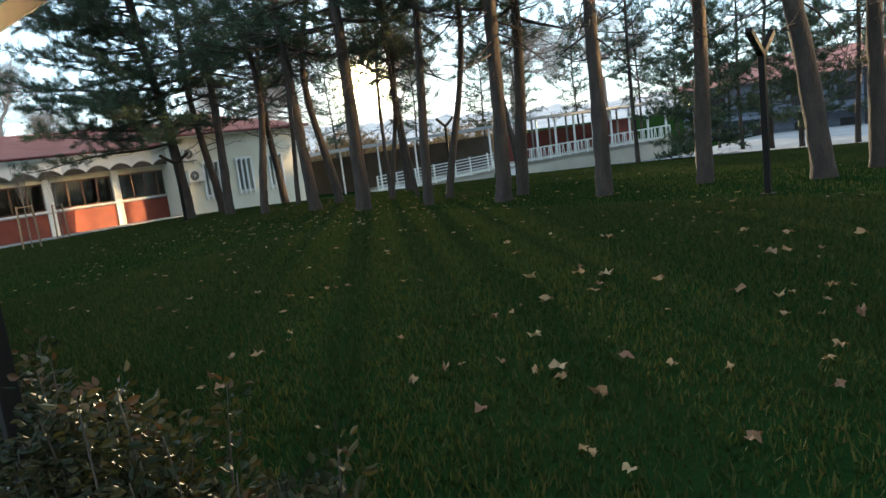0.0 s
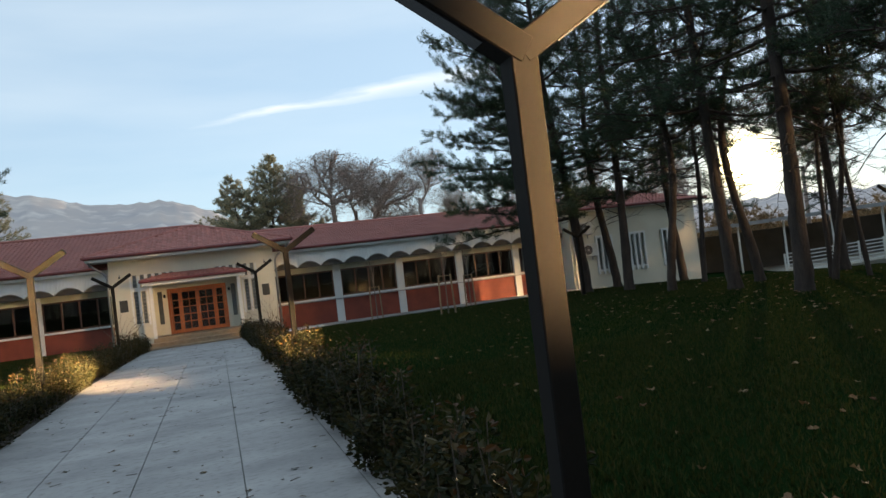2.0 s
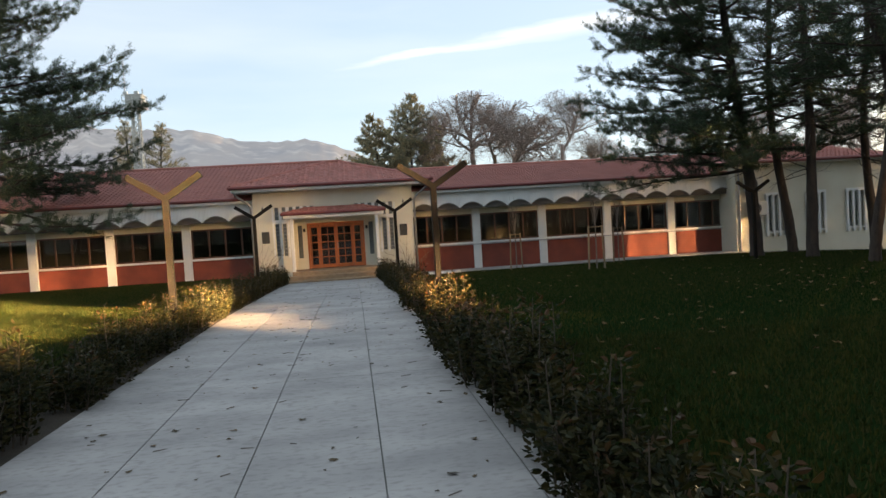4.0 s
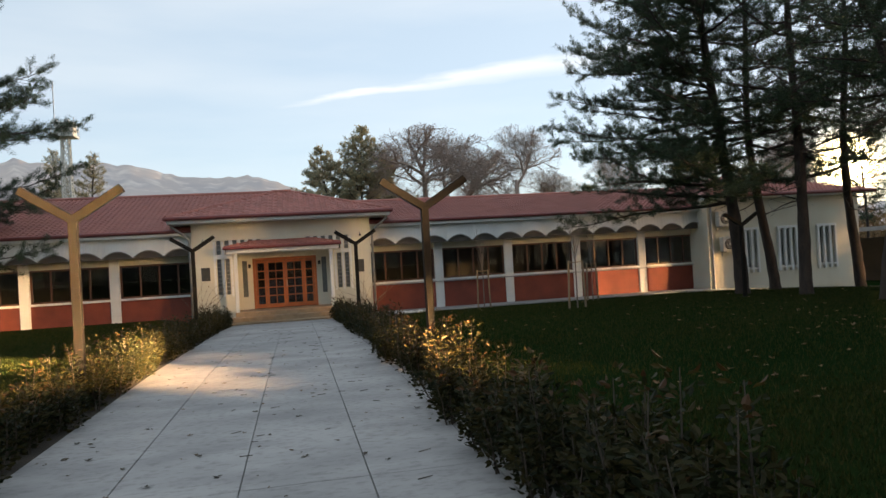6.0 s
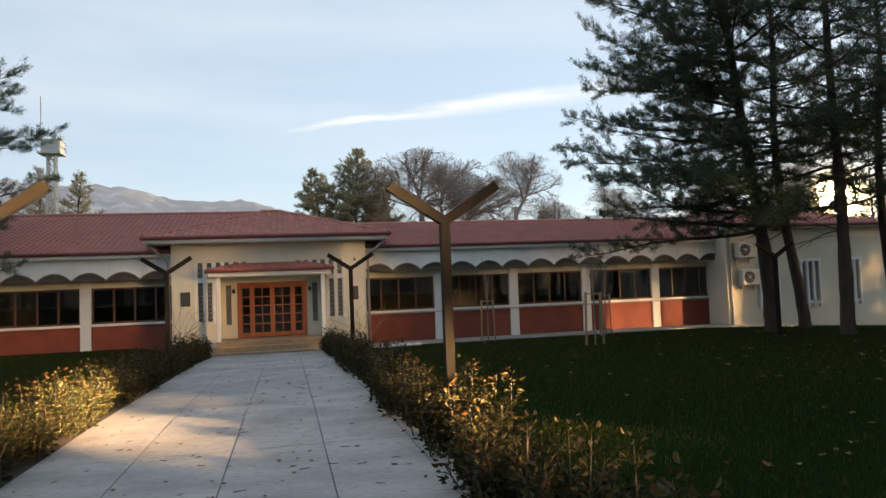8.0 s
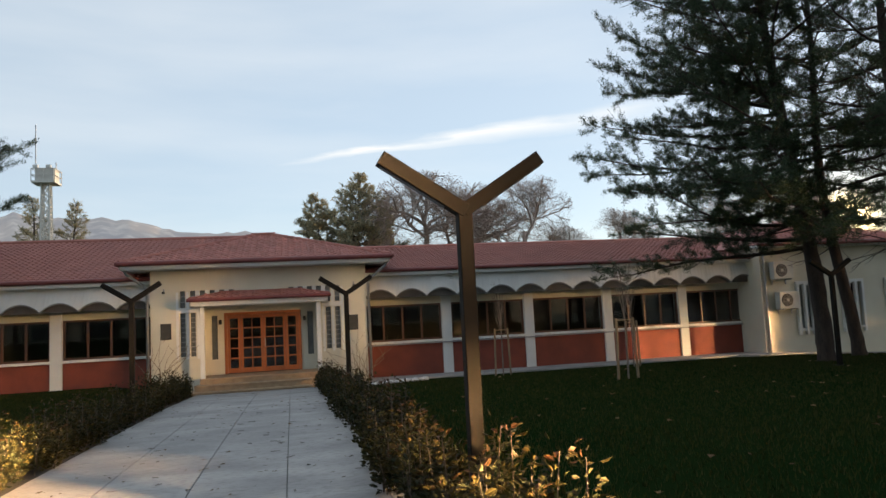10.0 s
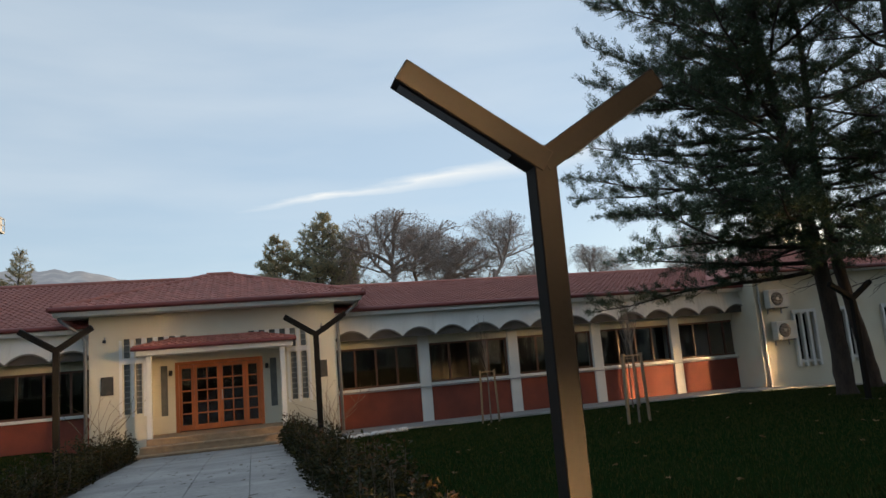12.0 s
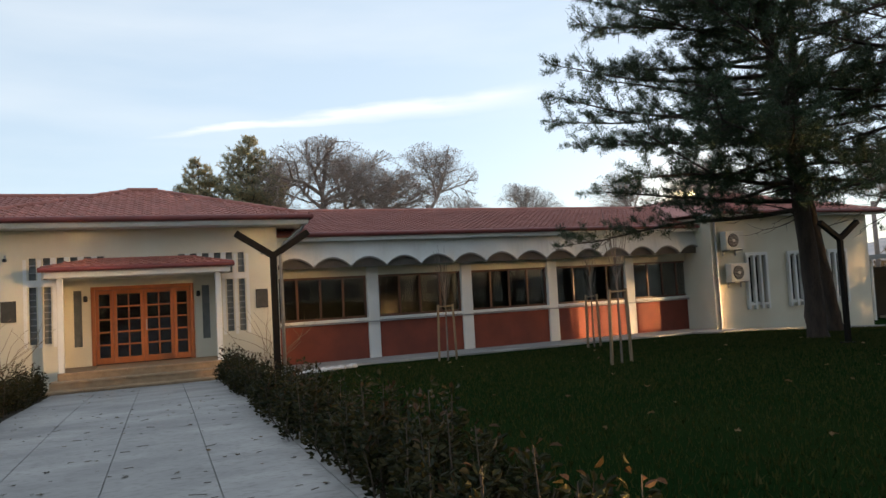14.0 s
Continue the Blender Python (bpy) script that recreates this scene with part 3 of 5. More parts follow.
part("recess_side", boxes([(-2.1, -1.95, PY + 0.25, DOOR_Y + 0.25, 0.3, 2.95)]), WALL, porch)
part("recess_side", boxes([(1.95, 2.1, PY + 0.25, DOOR_Y + 0.25, 0.3, 2.95)]), WALL, porch)
part("recess_ceiling", boxes([(-2.1, 2.1, PY + 0.25, DOOR_Y + 0.25, 2.95, 3.05)]), WHITE, porch)
# hipped roof
EX, EY, EZ = 4.37, -1.9, 4.36
AX, AY, AZ = 0.35, 2.2, 5.62
bm = bmesh.new()
low = [bm.verts.new(v) for v in ((-EX, EY, EZ), (EX, EY, EZ), (EX, 6.0, EZ), (-EX, 6.0, EZ))]
top = [bm.verts.new(v) for v in ((-AX, AY, AZ), (AX, AY, AZ), (AX, 6.0, AZ), (-AX, 6.0, AZ))]
for f in ((low[0], low[1], top[1], top[0]), (low[1], low[2], top[2], top[1]), (low[3], low[0], top[0], top[3]), (top[0], top[1], top[2], top[3]), (low[3], low[2], low[1], low[0])):
    bm.faces.new(f)
hip = part("hip_roof", bm, TILE, porch, "hipped red clay tile roof")
run, rise = AY - EY, AZ - EZ
ln = math.hypot(run, rise)
tiled(hip, "tile_field", (-EX, EY - 0.03, EZ), (1, 0, 0), (0, run / ln, rise / ln), 2 * EX, ln, lambda s, t: abs(s - EX) < EX - (EX - AX) * t / ln - 0.05, 300)
for s in (-1, 1):
    rx = EX - AX
    l2 = math.hypot(rx, rise)
    o, al = ((EX + 0.02, EY, EZ), (0, 1, 0)) if s > 0 else ((-EX - 0.02, 6.0, EZ), (0, -1, 0))
    cover = (lambda q, t, l2=l2: q > (AY - EY) * t / l2) if s > 0 else (lambda q, t, l2=l2: q < 7.9 - (AY - EY) * t / l2)
    tiled(hip, "tile_field", o, al, (-s * rx / l2, 0, rise / l2), 7.9, l2, cover, 0)
    for k in range(15):
        f, f2 = k / 15, (k + 1.12) / 15
        a = Vector((s * EX, EY, EZ + 0.06)).lerp(Vector((s * AX, AY, AZ + 0.06)), f)
        b = Vector((s * EX, EY, EZ + 0.04)).lerp(Vector((s * AX, AY, AZ + 0.04)), min(1, f2))
        bm = bmesh.new()
        rod(bm, a, b, 0.085, 8)
        part("hip_tile", bm, TILE, porch)
bm = bmesh.new()
rod(bm, (-AX - 0.1, AY, AZ + 0.06), (AX + 0.1, AY, AZ + 0.06), 0.1, 10)
part("ridge_cap", bm, TILE, porch)
part("soffit", boxes([(-EX + 0.03, EX - 0.03, EY + 0.03, PY + 0.3, 4.16, 4.24), (-EX + 0.03, -PX + 0.3, PY + 0.3, 0.6, 4.16, 4.24), (PX - 0.3, EX - 0.03, PY + 0.3, 0.6, 4.16, 4.24)], 0.01), WHITE, porch, "white eave soffit")
part("fascia", boxes([(-EX + 0.02, EX - 0.02, EY + 0.0, EY + 0.05, 4.2, 4.34)]), WHITE, porch)
bm = bmesh.new()
rod(bm, (-EX - 0.05, EY - 0.06, EZ), (EX + 0.05, EY - 0.06, EZ), 0.075, 10)
for s in (-1, 1):
    rod(bm, (s * (EX + 0.05), EY - 0.06, EZ), (s * (EX + 0.05), 0.5, EZ), 0.075, 10)
part("gutter", bm, GUTTER, porch, "dark red gutter")
for s in (-1, 1):
    vs, fs = [], []
    tube(vs, fs, [(s * 4.3, -1.7, 4.28), (s * 4.2, -1.62, 4.05), (s * 3.75, -1.35, 3.68), (s * 3.63, -1.31, 3.5), (s * 3.63, -1.31, 0.2)], [0.05] * 5, 8)
    raw("downpipe", vs, fs, GREY_METAL, porch, "grey downpipe", smooth=True)
# small canopy over the door
CY = -2.1
bm = bmesh.new()
low = [bm.verts.new(v) for v in ((-2.26, CY, 3.12), (2.24, CY, 3.12), (2.24, PY, 3.12), (-2.26, PY, 3.12))]
top = [bm.verts.new(v) for v in ((-1.2, PY - 0.01, 3.34), (1.2, PY - 0.01, 3.34))]
for f in ((low[0], low[1], top[1], top[0]), (low[1], low[2], top[1]), (low[3], low[0], top[0]), (low[3], low[2], low[1], low[0])):
    bm.faces.new(f)
can = part("canopy_roof", bm, TILE, porch, "small red tiled canopy over the door")
tiled(can, "tile_field", (-2.26, CY - 0.02, 3.12), (1, 0, 0), Vector((0, PY - CY, 0.22)).normalized(), 4.5, 0.92, lambda s, t: abs(s - 2.25) < 2.2 - 1.05 * t, 90)
bm = bmesh.new()
rod(bm, (-1.3, PY - 0.06, 3.35), (1.3, PY - 0.06, 3.35), 0.06, 10)
part("canopy_ridge", bm, TILE, porch)
for s in (-1, 1):
    bm = bmesh.new()
    rod(bm, (s * 2.24, CY, 3.15), (s * 1.25, PY - 0.05, 3.35), 0.055, 8)
    part("canopy_hip", bm, TILE, porch)
bm = bmesh.new()
rod(bm, (-2.3, CY - 0.05, 3.11), (2.28, CY - 0.05, 3.11), 0.06, 10)
part("canopy_gutter", bm, GUTTER, porch)
part("canopy_slab", boxes([(-2.2, 2.18, CY + 0.03, PY + 0.02, 2.90, 3.08)], 0.02), WHITE, porch, "white canopy slab")
for s in (-1, 1):
    part("column", boxes([(s * 1.86 - 0.07, s * 1.86 + 0.07, -1.98, -1.84, 0.55, 2.9)], 0.012), WHITE, porch, "slim white column")
for k, (hw, y0, z0, z1) in enumerate(((2.26, -2.55, 0.0, 0.20), (2.10, -2.25, 0.20, 0.39), (1.95, -2.0, 0.39, 0.58))):
    st = part("step", boxes([(-hw, hw, y0 + 0.03, DOOR_Y + 0.1 if k == 2 else -1.0, z0 - 0.1, z1 - 0.05)]), STEP_STONE, porch, "sandstone step")
    n = 5
    for i in range(n):
        a, b = -hw + 2 * hw * i / n, -hw + 2 * hw * (i + 1) / n
        part("slab", boxes([(a + 0.004, b - 0.004, y0, y0 + (0.36 if k < 2 else 1.5), z1 - 0.05, z1)], 0.008), STEP_STONE, st)

# ---- front door ----
door = thing("door_1", "varnished brown wooden double door with small glass panes", "door", kind="structure")
part("door_frame", boxes([(-1.3, -1.2, DOOR_Y - 0.03, DOOR_Y + 0.12, 0.58, 2.68), (1.2, 1.3, DOOR_Y - 0.03, DOOR_Y + 0.12, 0.58, 2.68), (-1.2, 1.2, DOOR_Y - 0.03, DOOR_Y + 0.12, 2.58, 2.68)], 0.008), DOOR_WOOD, door)
for x0, x1, cols in ((-1.2, -0.76, 1), (-0.76, 0.0, 2), (0.0, 0.76, 2), (0.76, 1.2, 1)):
    st, z0, z1, y = 0.085, 0.6, 2.57, DOOR_Y + 0.02
    rows = [(x0 + 0.004, x0 + st, y, y + 0.05, z0, z1), (x1 - st, x1 - 0.004, y, y + 0.05, z0, z1), (x0 + st, x1 - st, y, y + 0.05, z0, z0 + 0.16), (x0 + st, x1 - st, y, y + 0.05, z1 - 0.1, z1)]
    leaf = part("door_leaf", boxes(rows, 0.006), DOOR_WOOD, door)
    pw, ph = (x1 - x0 - 2 * st) / cols, (z1 - z0 - 0.26) / 5
    bars = [(x0 + st + pw * c - 0.018, x0 + st + pw * c + 0.018, y + 0.005, y + 0.04, z0 + 0.16, z1 - 0.1) for c in range(1, cols)]
    bars += [(x0 + st, x1 - st, y + 0.006, y + 0.039, z0 + 0.16 + ph * r - 0.022, z0 + 0.16 + ph * r + 0.022) for r in range(1, 5)]
    part("glazing_bar", boxes(bars, 0.004), DOOR_WOOD, leaf)
    for c in range(cols):
        for r in range(5):
            a, b = x0 + st + pw * c, z0 + 0.16 + ph * r
            part("pane", boxes([(a + 0.01, a + pw - 0.01, y + 0.02, y + 0.025, b + 0.02, b + ph - 0.02)]), GLASS, leaf)
bm = bmesh.new()
rod(bm, (0.06, DOOR_Y - 0.06, 1.45), (0.06, DOOR_Y - 0.06, 1.75), 0.014, 10)
rod(bm, (0.06, DOOR_Y - 0.06, 1.48), (0.06, DOOR_Y + 0.02, 1.48), 0.01, 8)
rod(bm, (0.06, DOOR_Y - 0.06, 1.72), (0.06, DOOR_Y + 0.02, 1.72), 0.01, 8)
part("door_handle", bm, GREY_METAL, door, "steel pull handle")
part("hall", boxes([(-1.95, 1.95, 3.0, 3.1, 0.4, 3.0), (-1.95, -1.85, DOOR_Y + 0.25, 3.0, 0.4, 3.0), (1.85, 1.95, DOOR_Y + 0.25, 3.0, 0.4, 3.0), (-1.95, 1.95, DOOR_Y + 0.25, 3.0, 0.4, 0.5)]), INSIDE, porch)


# ---- things on the porch wall ----
for s in (-1, 1):
    pl = thing("wall_plaque", "dark square plaque fixed to the cream wall", "plaque", "plaques beside the door", at=(s * 3.07, PY - 0.03, 2.14))
    part("plate", boxes([(-0.15, 0.15, -0.015, 0.015, -0.245, 0.245)], 0.006), PLAQUE, pl)
    part("rim", boxes([(-0.165, -0.15, -0.02, 0.02, -0.26, 0.26), (0.15, 0.165, -0.02, 0.02, -0.26, 0.26), (-0.15, 0.15, -0.02, 0.02, 0.245, 0.26), (-0.15, 0.15, -0.02, 0.02, -0.26, -0.245)]), BLACK, pl)
    wl_ = thing("wall_lantern", "small black lantern beside the entrance door", "wall lamp", "lanterns beside the door", at=(s * 1.42, DOOR_Y - 0.07, 2.38))
    part("shade", boxes([(-0.05, 0.05, -0.05, 0.05, -0.09, 0.07)], 0.02), BLACK, wl_)
    part("arm", boxes([(-0.015, 0.015, 0.05, 0.07, -0.02, 0.05)]), BLACK, wl_)
    ca = thing("security_camera", "small dark security camera under the eave", "camera", "security cameras", at=(s * 3.12, PY, 3.42))
    part("camera_body", boxes([(-0.035, 0.035, -0.2, -0.02, -0.04, 0.04)], 0.012), BLACK, ca)
    part("bracket", boxes([(-0.02, 0.02, -0.06, 0.0, 0.03, 0.13)]), GREY_METAL, ca)

# ---- side wing ----
wing = thing("side_wing", "cream side wing with white window grilles and red tiled roof", "building wing")
WY, WX0, WX1, WEZ = -1.4, 19.2, 27.4, 4.26
WIN = [(20.75, 21.7), (22.85, 23.8), (25.0, 25.95)]
wall_with_holes("wall", WX0, WX1, -1.0, WEZ, WY, WY + 0.3, [(a, b, 0.9, 2.75) for a, b in WIN], WALL, wing)
part("wall_side", boxes([(WX0, WX0 + 0.3, WY + 0.3, 5.0, -0.6, WEZ)]), WALL, wing)
part("wall_side", boxes([(WX1 - 0.3, WX1, WY + 0.3, 14.0, -1.0, WEZ)]), WALL, wing)
bm = bmesh.new()
ey0, ez, ax, az = WY - 0.5, WEZ + 0.08, 4.6, 5.75
xs0, xs1 = WX0 - 0.4, WX1 + 0.55
low = [bm.verts.new(v) for v in ((xs0, ey0, ez), (xs1, ey0, ez), (xs1, 14.5, ez), (xs0, 14.5, ez))]
mx = (xs0 + xs1) / 2
top = [bm.verts.new((mx, ey0 + 4.7, az)), bm.verts.new((mx, 10.0, az))]
for f in ((low[0], low[1], top[0]), (low[1], low[2], top[1], top[0]), (low[3], low[0], top[0], top[1]), (low[2], low[3], top[1]), (low[3], low[2], low[1], low[0])):
    bm.faces.new(f)
wr = part("wing_roof", bm, TILE, wing, "red clay tile roof")
l3 = math.hypot(4.7, az - ez)
tiled(wr, "tile_field", (xs0, ey0 - 0.02, ez), (1, 0, 0), Vector((0, 4.7, az - ez)).normalized(), xs1 - xs0, l3, lambda s, t: abs(s - (xs1 - xs0) / 2) < (xs1 - xs0) / 2 * (1 - t / l3), 0)
part("soffit", boxes([(xs0 + 0.02, xs1 - 0.02, ey0 + 0.02, WY + 0.02, WEZ - 0.06, WEZ + 0.05)], 0.01), WHITE, wing)
bm = bmesh.new()
rod(bm, (xs0, ey0 - 0.05, ez - 0.01), (xs1, ey0 - 0.05, ez - 0.01), 0.075, 10)
part("gutter", bm, GUTTER, wing)
vs, fs = [], []
tube(vs, fs, [(19.35, WY - 0.06, 4.2), (19.35, WY - 0.06, -0.1)], [0.045] * 2, 8)
raw("downpipe", vs, fs, GREY_METAL, wing, "grey downpipe")
for a, b in WIN:
    w = part("window", boxes([(a, b, WY + 0.12, WY + 0.17, 0.9, 0.97), (a, b, WY + 0.12, WY + 0.17, 2.68, 2.75), (a, a + 0.06, WY + 0.12, WY + 0.17, 0.97, 2.68), (b - 0.06, b, WY + 0.12, WY + 0.17, 0.97, 2.68)]), WHITE, wing)
    part("pane", boxes([(a + 0.06, b - 0.06, WY + 0.14, WY + 0.15, 0.97, 2.68)]), GLASS, w)
    part("blind", boxes([(a + 0.05, b - 0.05, WY + 0.20, WY + 0.22, 0.95, 2.70)]), WHITE, w, "pale closed blind")
    g = thing("window_grille", "white painted vertical bar grille over a window", "window grille", "grilles on the side wing", at=(a, WY, 0.0))
    n, wd = 4, b - a
    part("rail", boxes([(-0.08, wd + 0.08, -0.12, -0.06, 0.86, 0.94)], 0.01), WHITE, g)
    part("rail", boxes([(-0.08, wd + 0.08, -0.12, -0.06, 2.72, 2.84)], 0.01), WHITE, g)
    for i in range(n):
        x = wd * i / (n - 1)
        part("post", boxes([(x - 0.055, x + 0.055, -0.14, 0.0, 0.72, 2.74)], 0.012), WHITE, g)
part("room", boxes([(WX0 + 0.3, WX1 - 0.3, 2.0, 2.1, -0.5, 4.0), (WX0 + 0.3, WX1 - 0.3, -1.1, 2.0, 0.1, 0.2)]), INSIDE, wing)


def air_con(at):
    ac = thing("air_conditioner", "aged white outdoor air conditioner unit on wall brackets", "air conditioner", "outdoor units on the wing wall", at=at)
    part("casing", boxes([(-0.44, 0.44, -0.36, -0.06, -0.34, 0.34)], 0.02), AC_WHITE, ac)
    bm = bmesh.new()
    bmesh.ops.create_cone(bm, cap_ends=True, segments=28, radius1=0.26, radius2=0.24, depth=0.03, matrix=pose(-0.1, -0.37, 0, 90, 0, 0))
    part("fan_guard", bm, BLACK, ac, "dark round fan guard")
    bm = bmesh.new()
    for k in range(9):
        z = -0.22 + 0.055 * k
        h = math.sqrt(max(0.0, 0.24 ** 2 - z * z))
        rod(bm, (-0.1 - h, -0.39, z), (-0.1 + h, -0.39, z), 0.006, 6)
    bmesh.ops.create_cone(bm, cap_ends=True, segments=16, radius1=0.06, radius2=0.06, depth=0.02, matrix=pose(-0.1, -0.395, 0, 90, 0, 0))
    part("fan_hub", bm, GREY_METAL, ac)
    for s in (-0.3, 0.3):
        part("bracket", boxes([(s - 0.02, s + 0.02, -0.38, 0.0, -0.38, -0.34), (s - 0.02, s + 0.02, -0.04, 0.0, -0.55, -0.38)]), GREY_METAL, ac)
    return ac


air_con((20.0, WY, 3.3))
air_con((20.15, WY, 2.12))


# ---- forked lamp posts ----
def lamp(x, y, fork=2.45, turn=0.0):
    lp = thing("street_lamp", "dark brown square steel lamp post forked like a Y", "street lamp", "forked lamps in the garden", at=(x, y, G(x, y)))
    lp.rotation_euler = (0, 0, radians(turn))
    s, h = 0.052, fork
    part("base_plate", boxes([(-0.12, 0.12, -0.12, 0.12, 0, 0.03)], 0.006), STEEL, lp)
    part("post", boxes([(-s, s, -s, s, 0.0, h + 0.02)], 0.006), STEEL, lp)
    part("joint", boxes([(-s * 0.98, s * 0.98, -s * 0.98, s * 0.98, h - 0.04, h + 0.06)], 0.004), STEEL, lp)
    for k in (-1, 1):
        d = Vector((k * math.cos(radians(33)), 0, math.sin(radians(33))))
        n = Vector((-d.z * k, 0, d.x * k))
        a, ln = Vector((k * 0.012, 0, h + 0.0)), 0.70
        m = Matrix((d, Vector((0, 1, 0)), d.cross(Vector((0, 1, 0))))).transposed().to_4x4()
        bm = bmesh.new()
        w = s * (1.04 if k > 0 else 1.08)
        box(bm, -0.03, ln, -w, w, -s, s, 0.005)
        bm.transform(Matrix.Translation(a) @ m)
        arm = part("arm", bm, STEEL, lp)
        bm = bmesh.new()
        zz = (-s - 0.006, -s + 0.002) if (m @ Vector((0, 0, 1))).z > 0 else (s - 0.002, s + 0.006)
        box(bm, 0.12, ln - 0.03, -s * 0.7, s * 0.7, *zz)
        bm.transform(Matrix.Translation(a) @ m)
        part("light_strip", bm, LED, arm, "unlit lamp strip")
    return lp


for x, y, fork in ((2.22, -9.47, 2.47), (-2.42, -9.47, 2.5), (2.21, -20.9, 2.38), (-2.3, -20.9, 2.41), (1.88, -32.91, 2.39), (14.8, -10.1, 2.37), (13.9, -33.05, 2.45), (27.0, -14.0, 2.9)):
    lamp(x, y, fork)


# ---- trees ----
def needles(centres, axes, count, length, width, rng):
    """Tufts of flat needles round each centre, as triangles."""
    c = np.repeat(np.array(centres), count, 0)
    a = np.repeat(np.array(axes), count, 0)
    d = rng.normal(size=c.shape)
    d /= np.linalg.norm(d, axis=1, keepdims=True)
    d = d + a * 0.5
    d[:, 2] += 0.15
    d /= np.linalg.norm(d, axis=1, keepdims=True)
    s = np.cross(d, rng.normal(size=c.shape))
    s /= np.linalg.norm(s, axis=1, keepdims=True) + 1e-6
    ln = length * rng.uniform(0.6, 1.15, (len(c), 1))
    b = c + a * rng.uniform(-0.12, 0.08, (len(c), 1)) + rng.normal(size=c.shape) * 0.04
    v = np.stack([b - s * width / 2, b + s * width / 2, b + d * ln], 1).reshape(-1, 3)
    f = np.arange(len(v)).reshape(-1, 3)
    return v.tolist(), f.tolist()


def pine(seed, height, crown0, reach, limbs, r0=0.17, lean=(0, 0), side=None, count=26, needle=NEEDLE, tip=(0.135, 0.016), label="", group="", bare=22, wiggle=0.14, twigs=6.5, step=0.125, full=1.0):
    """A pine: rough tapered trunk, limbs with upturned twigs, tufts of needles along them, and dead snags below."""
    rng = np.random.default_rng(seed)
    tree = thing("pine_tree", label or "tall pine with bare rough trunk and dark needle crown", "pine tree", group)
    ph = rng.uniform(0, 6, 4)

    def axis(h):
        f = max(0.0, h) / height
        return Vector((lean[0] * f + wiggle * (math.sin(ph[0] + 9 * f) - math.sin(ph[0])), lean[1] * f + wiggle * (math.sin(ph[1] + 8 * f) - math.sin(ph[1])), h))

    n, sides = 44, 14
    vs, fs = [], []
    hs = [-0.25] + [height * (i / (n - 1)) ** 1.15 for i in range(n)]
    tube(vs, fs, [axis(h) for h in hs], [r0 * (1.0 - 0.86 * (max(0.0, h) / height) ** 0.9 + 0.16 * math.exp(-max(0.0, h) * 5.0)) for h in hs], sides)
    for v in vs:
        k = 1 + 0.22 * noise.noise((v.x * 11 + seed, v.y * 11, v.z * 2.6)) + 0.12 * noise.noise((v.x * 24, v.y * 24 + seed, v.z * 8))
        c = axis(v.z)
        v.x, v.y = c.x + (v.x - c.x) * k, c.y + (v.y - c.y) * k
    raw("trunk", vs, fs, BARK, tree, smooth=True)
    vs, fs, cen, axs = [], [], [], []
    for k in range(limbs + bare):
        dead = k >= limbs
        f = (k + rng.uniform(0, 1)) / limbs if not dead else 0
        h = crown0 + (height - crown0) * 0.97 * f if not dead else crown0 * 0.5 + (crown0 * 0.5 + 2.5) * rng.random() ** 0.7
        az = k * 2.39996 + rng.uniform(-0.4, 0.4)
        if side is not None and rng.random() < 0.5 and f < 0.75:
            az = side + rng.uniform(-0.8, 0.8)
        prof = (1 - f) ** 0.95 * (0.82 + 0.34 * min(1, f * 5)) + 0.08
        ln = reach * prof * rng.uniform(0.7, 1.15) if not dead else rng.uniform(0.3, 2.4)
        el = radians(-14 + 52 * f + rng.uniform(-9, 9)) if not dead else radians(rng.uniform(-30, 25))
        p, d = axis(h), Vector((math.cos(az) * math.cos(el), math.sin(az) * math.cos(el), math.sin(el)))
        m = 8
        pts = [p]
        for i in range(1, m):
            d = (d + Vector((rng.normal() * 0.11, rng.normal() * 0.11, (0.05 if not dead else -0.01) + rng.normal() * 0.07))).normalized()
            pts.append(pts[-1] + d * ln / (m - 1))
        r = r0 * (0.30 - 0.17 * f) * (0.42 if dead else 1)
        tube(vs, fs, pts, [max(0.006, r * (1 - 0.88 * i / (m - 1))) for i in range(m)], 5, False)
        nt = max(5, int(ln * twigs)) if not dead else int(ln * 4)
        for j in range(nt):
            s = (0.16 if not dead else 0.3) + 0.84 * (j + rng.uniform(0, 1)) / nt
            q = min(s, 0.999) * (m - 1)
            i = min(m - 2, int(q))
            a = pts[i].lerp(pts[i + 1], q - i)
            ld = (pts[i + 1] - pts[i]).normalized()
            lat = ld.cross(Vector((0, 0, 1))).normalized() * (1 if j % 2 else -1)
            td = (ld * rng.uniform(0.35, 1.0) + lat * rng.uniform(0.4, 1.2) + Vector((0, 0, rng.uniform(-0.5, 0.7)))).normalized()
            tl = rng.uniform(0.35, 0.9) * (1.2 - 0.6 * s) * min(1.4, 0.5 + ln / 3)
            b = a + td * tl + Vector((0, 0, 0.12 * tl))
            mid = a.lerp(b, 0.55) + Vector((0, 0, -0.06 * tl))
            if dead:
                tube(vs, fs, [a, mid, b], [0.008, 0.006, 0.003], 3, False)
                continue
            tube(vs, fs, [a, mid, b], [0.013, 0.009, 0.005], 3, False)
            if rng.random() > full:
                continue
            for w in np.linspace(0.42, 1.0, max(2, int(tl / step))):
                cen.append(a.lerp(b, w) + Vector(rng.normal(size=3)) * 0.05)
                axs.append((td + Vector((0, 0, 0.35))).normalized())
        if not dead:
            cen.append(pts[-1])
            axs.append(d)
    tagged(raw("limb_wood", vs, fs, BARK, tree, smooth=True), kind="stuff")
    v, f = needles(cen, axs, count, *tip, rng)
    raw("crown", v, f, needle, tree, "dark green needles")
    return tree


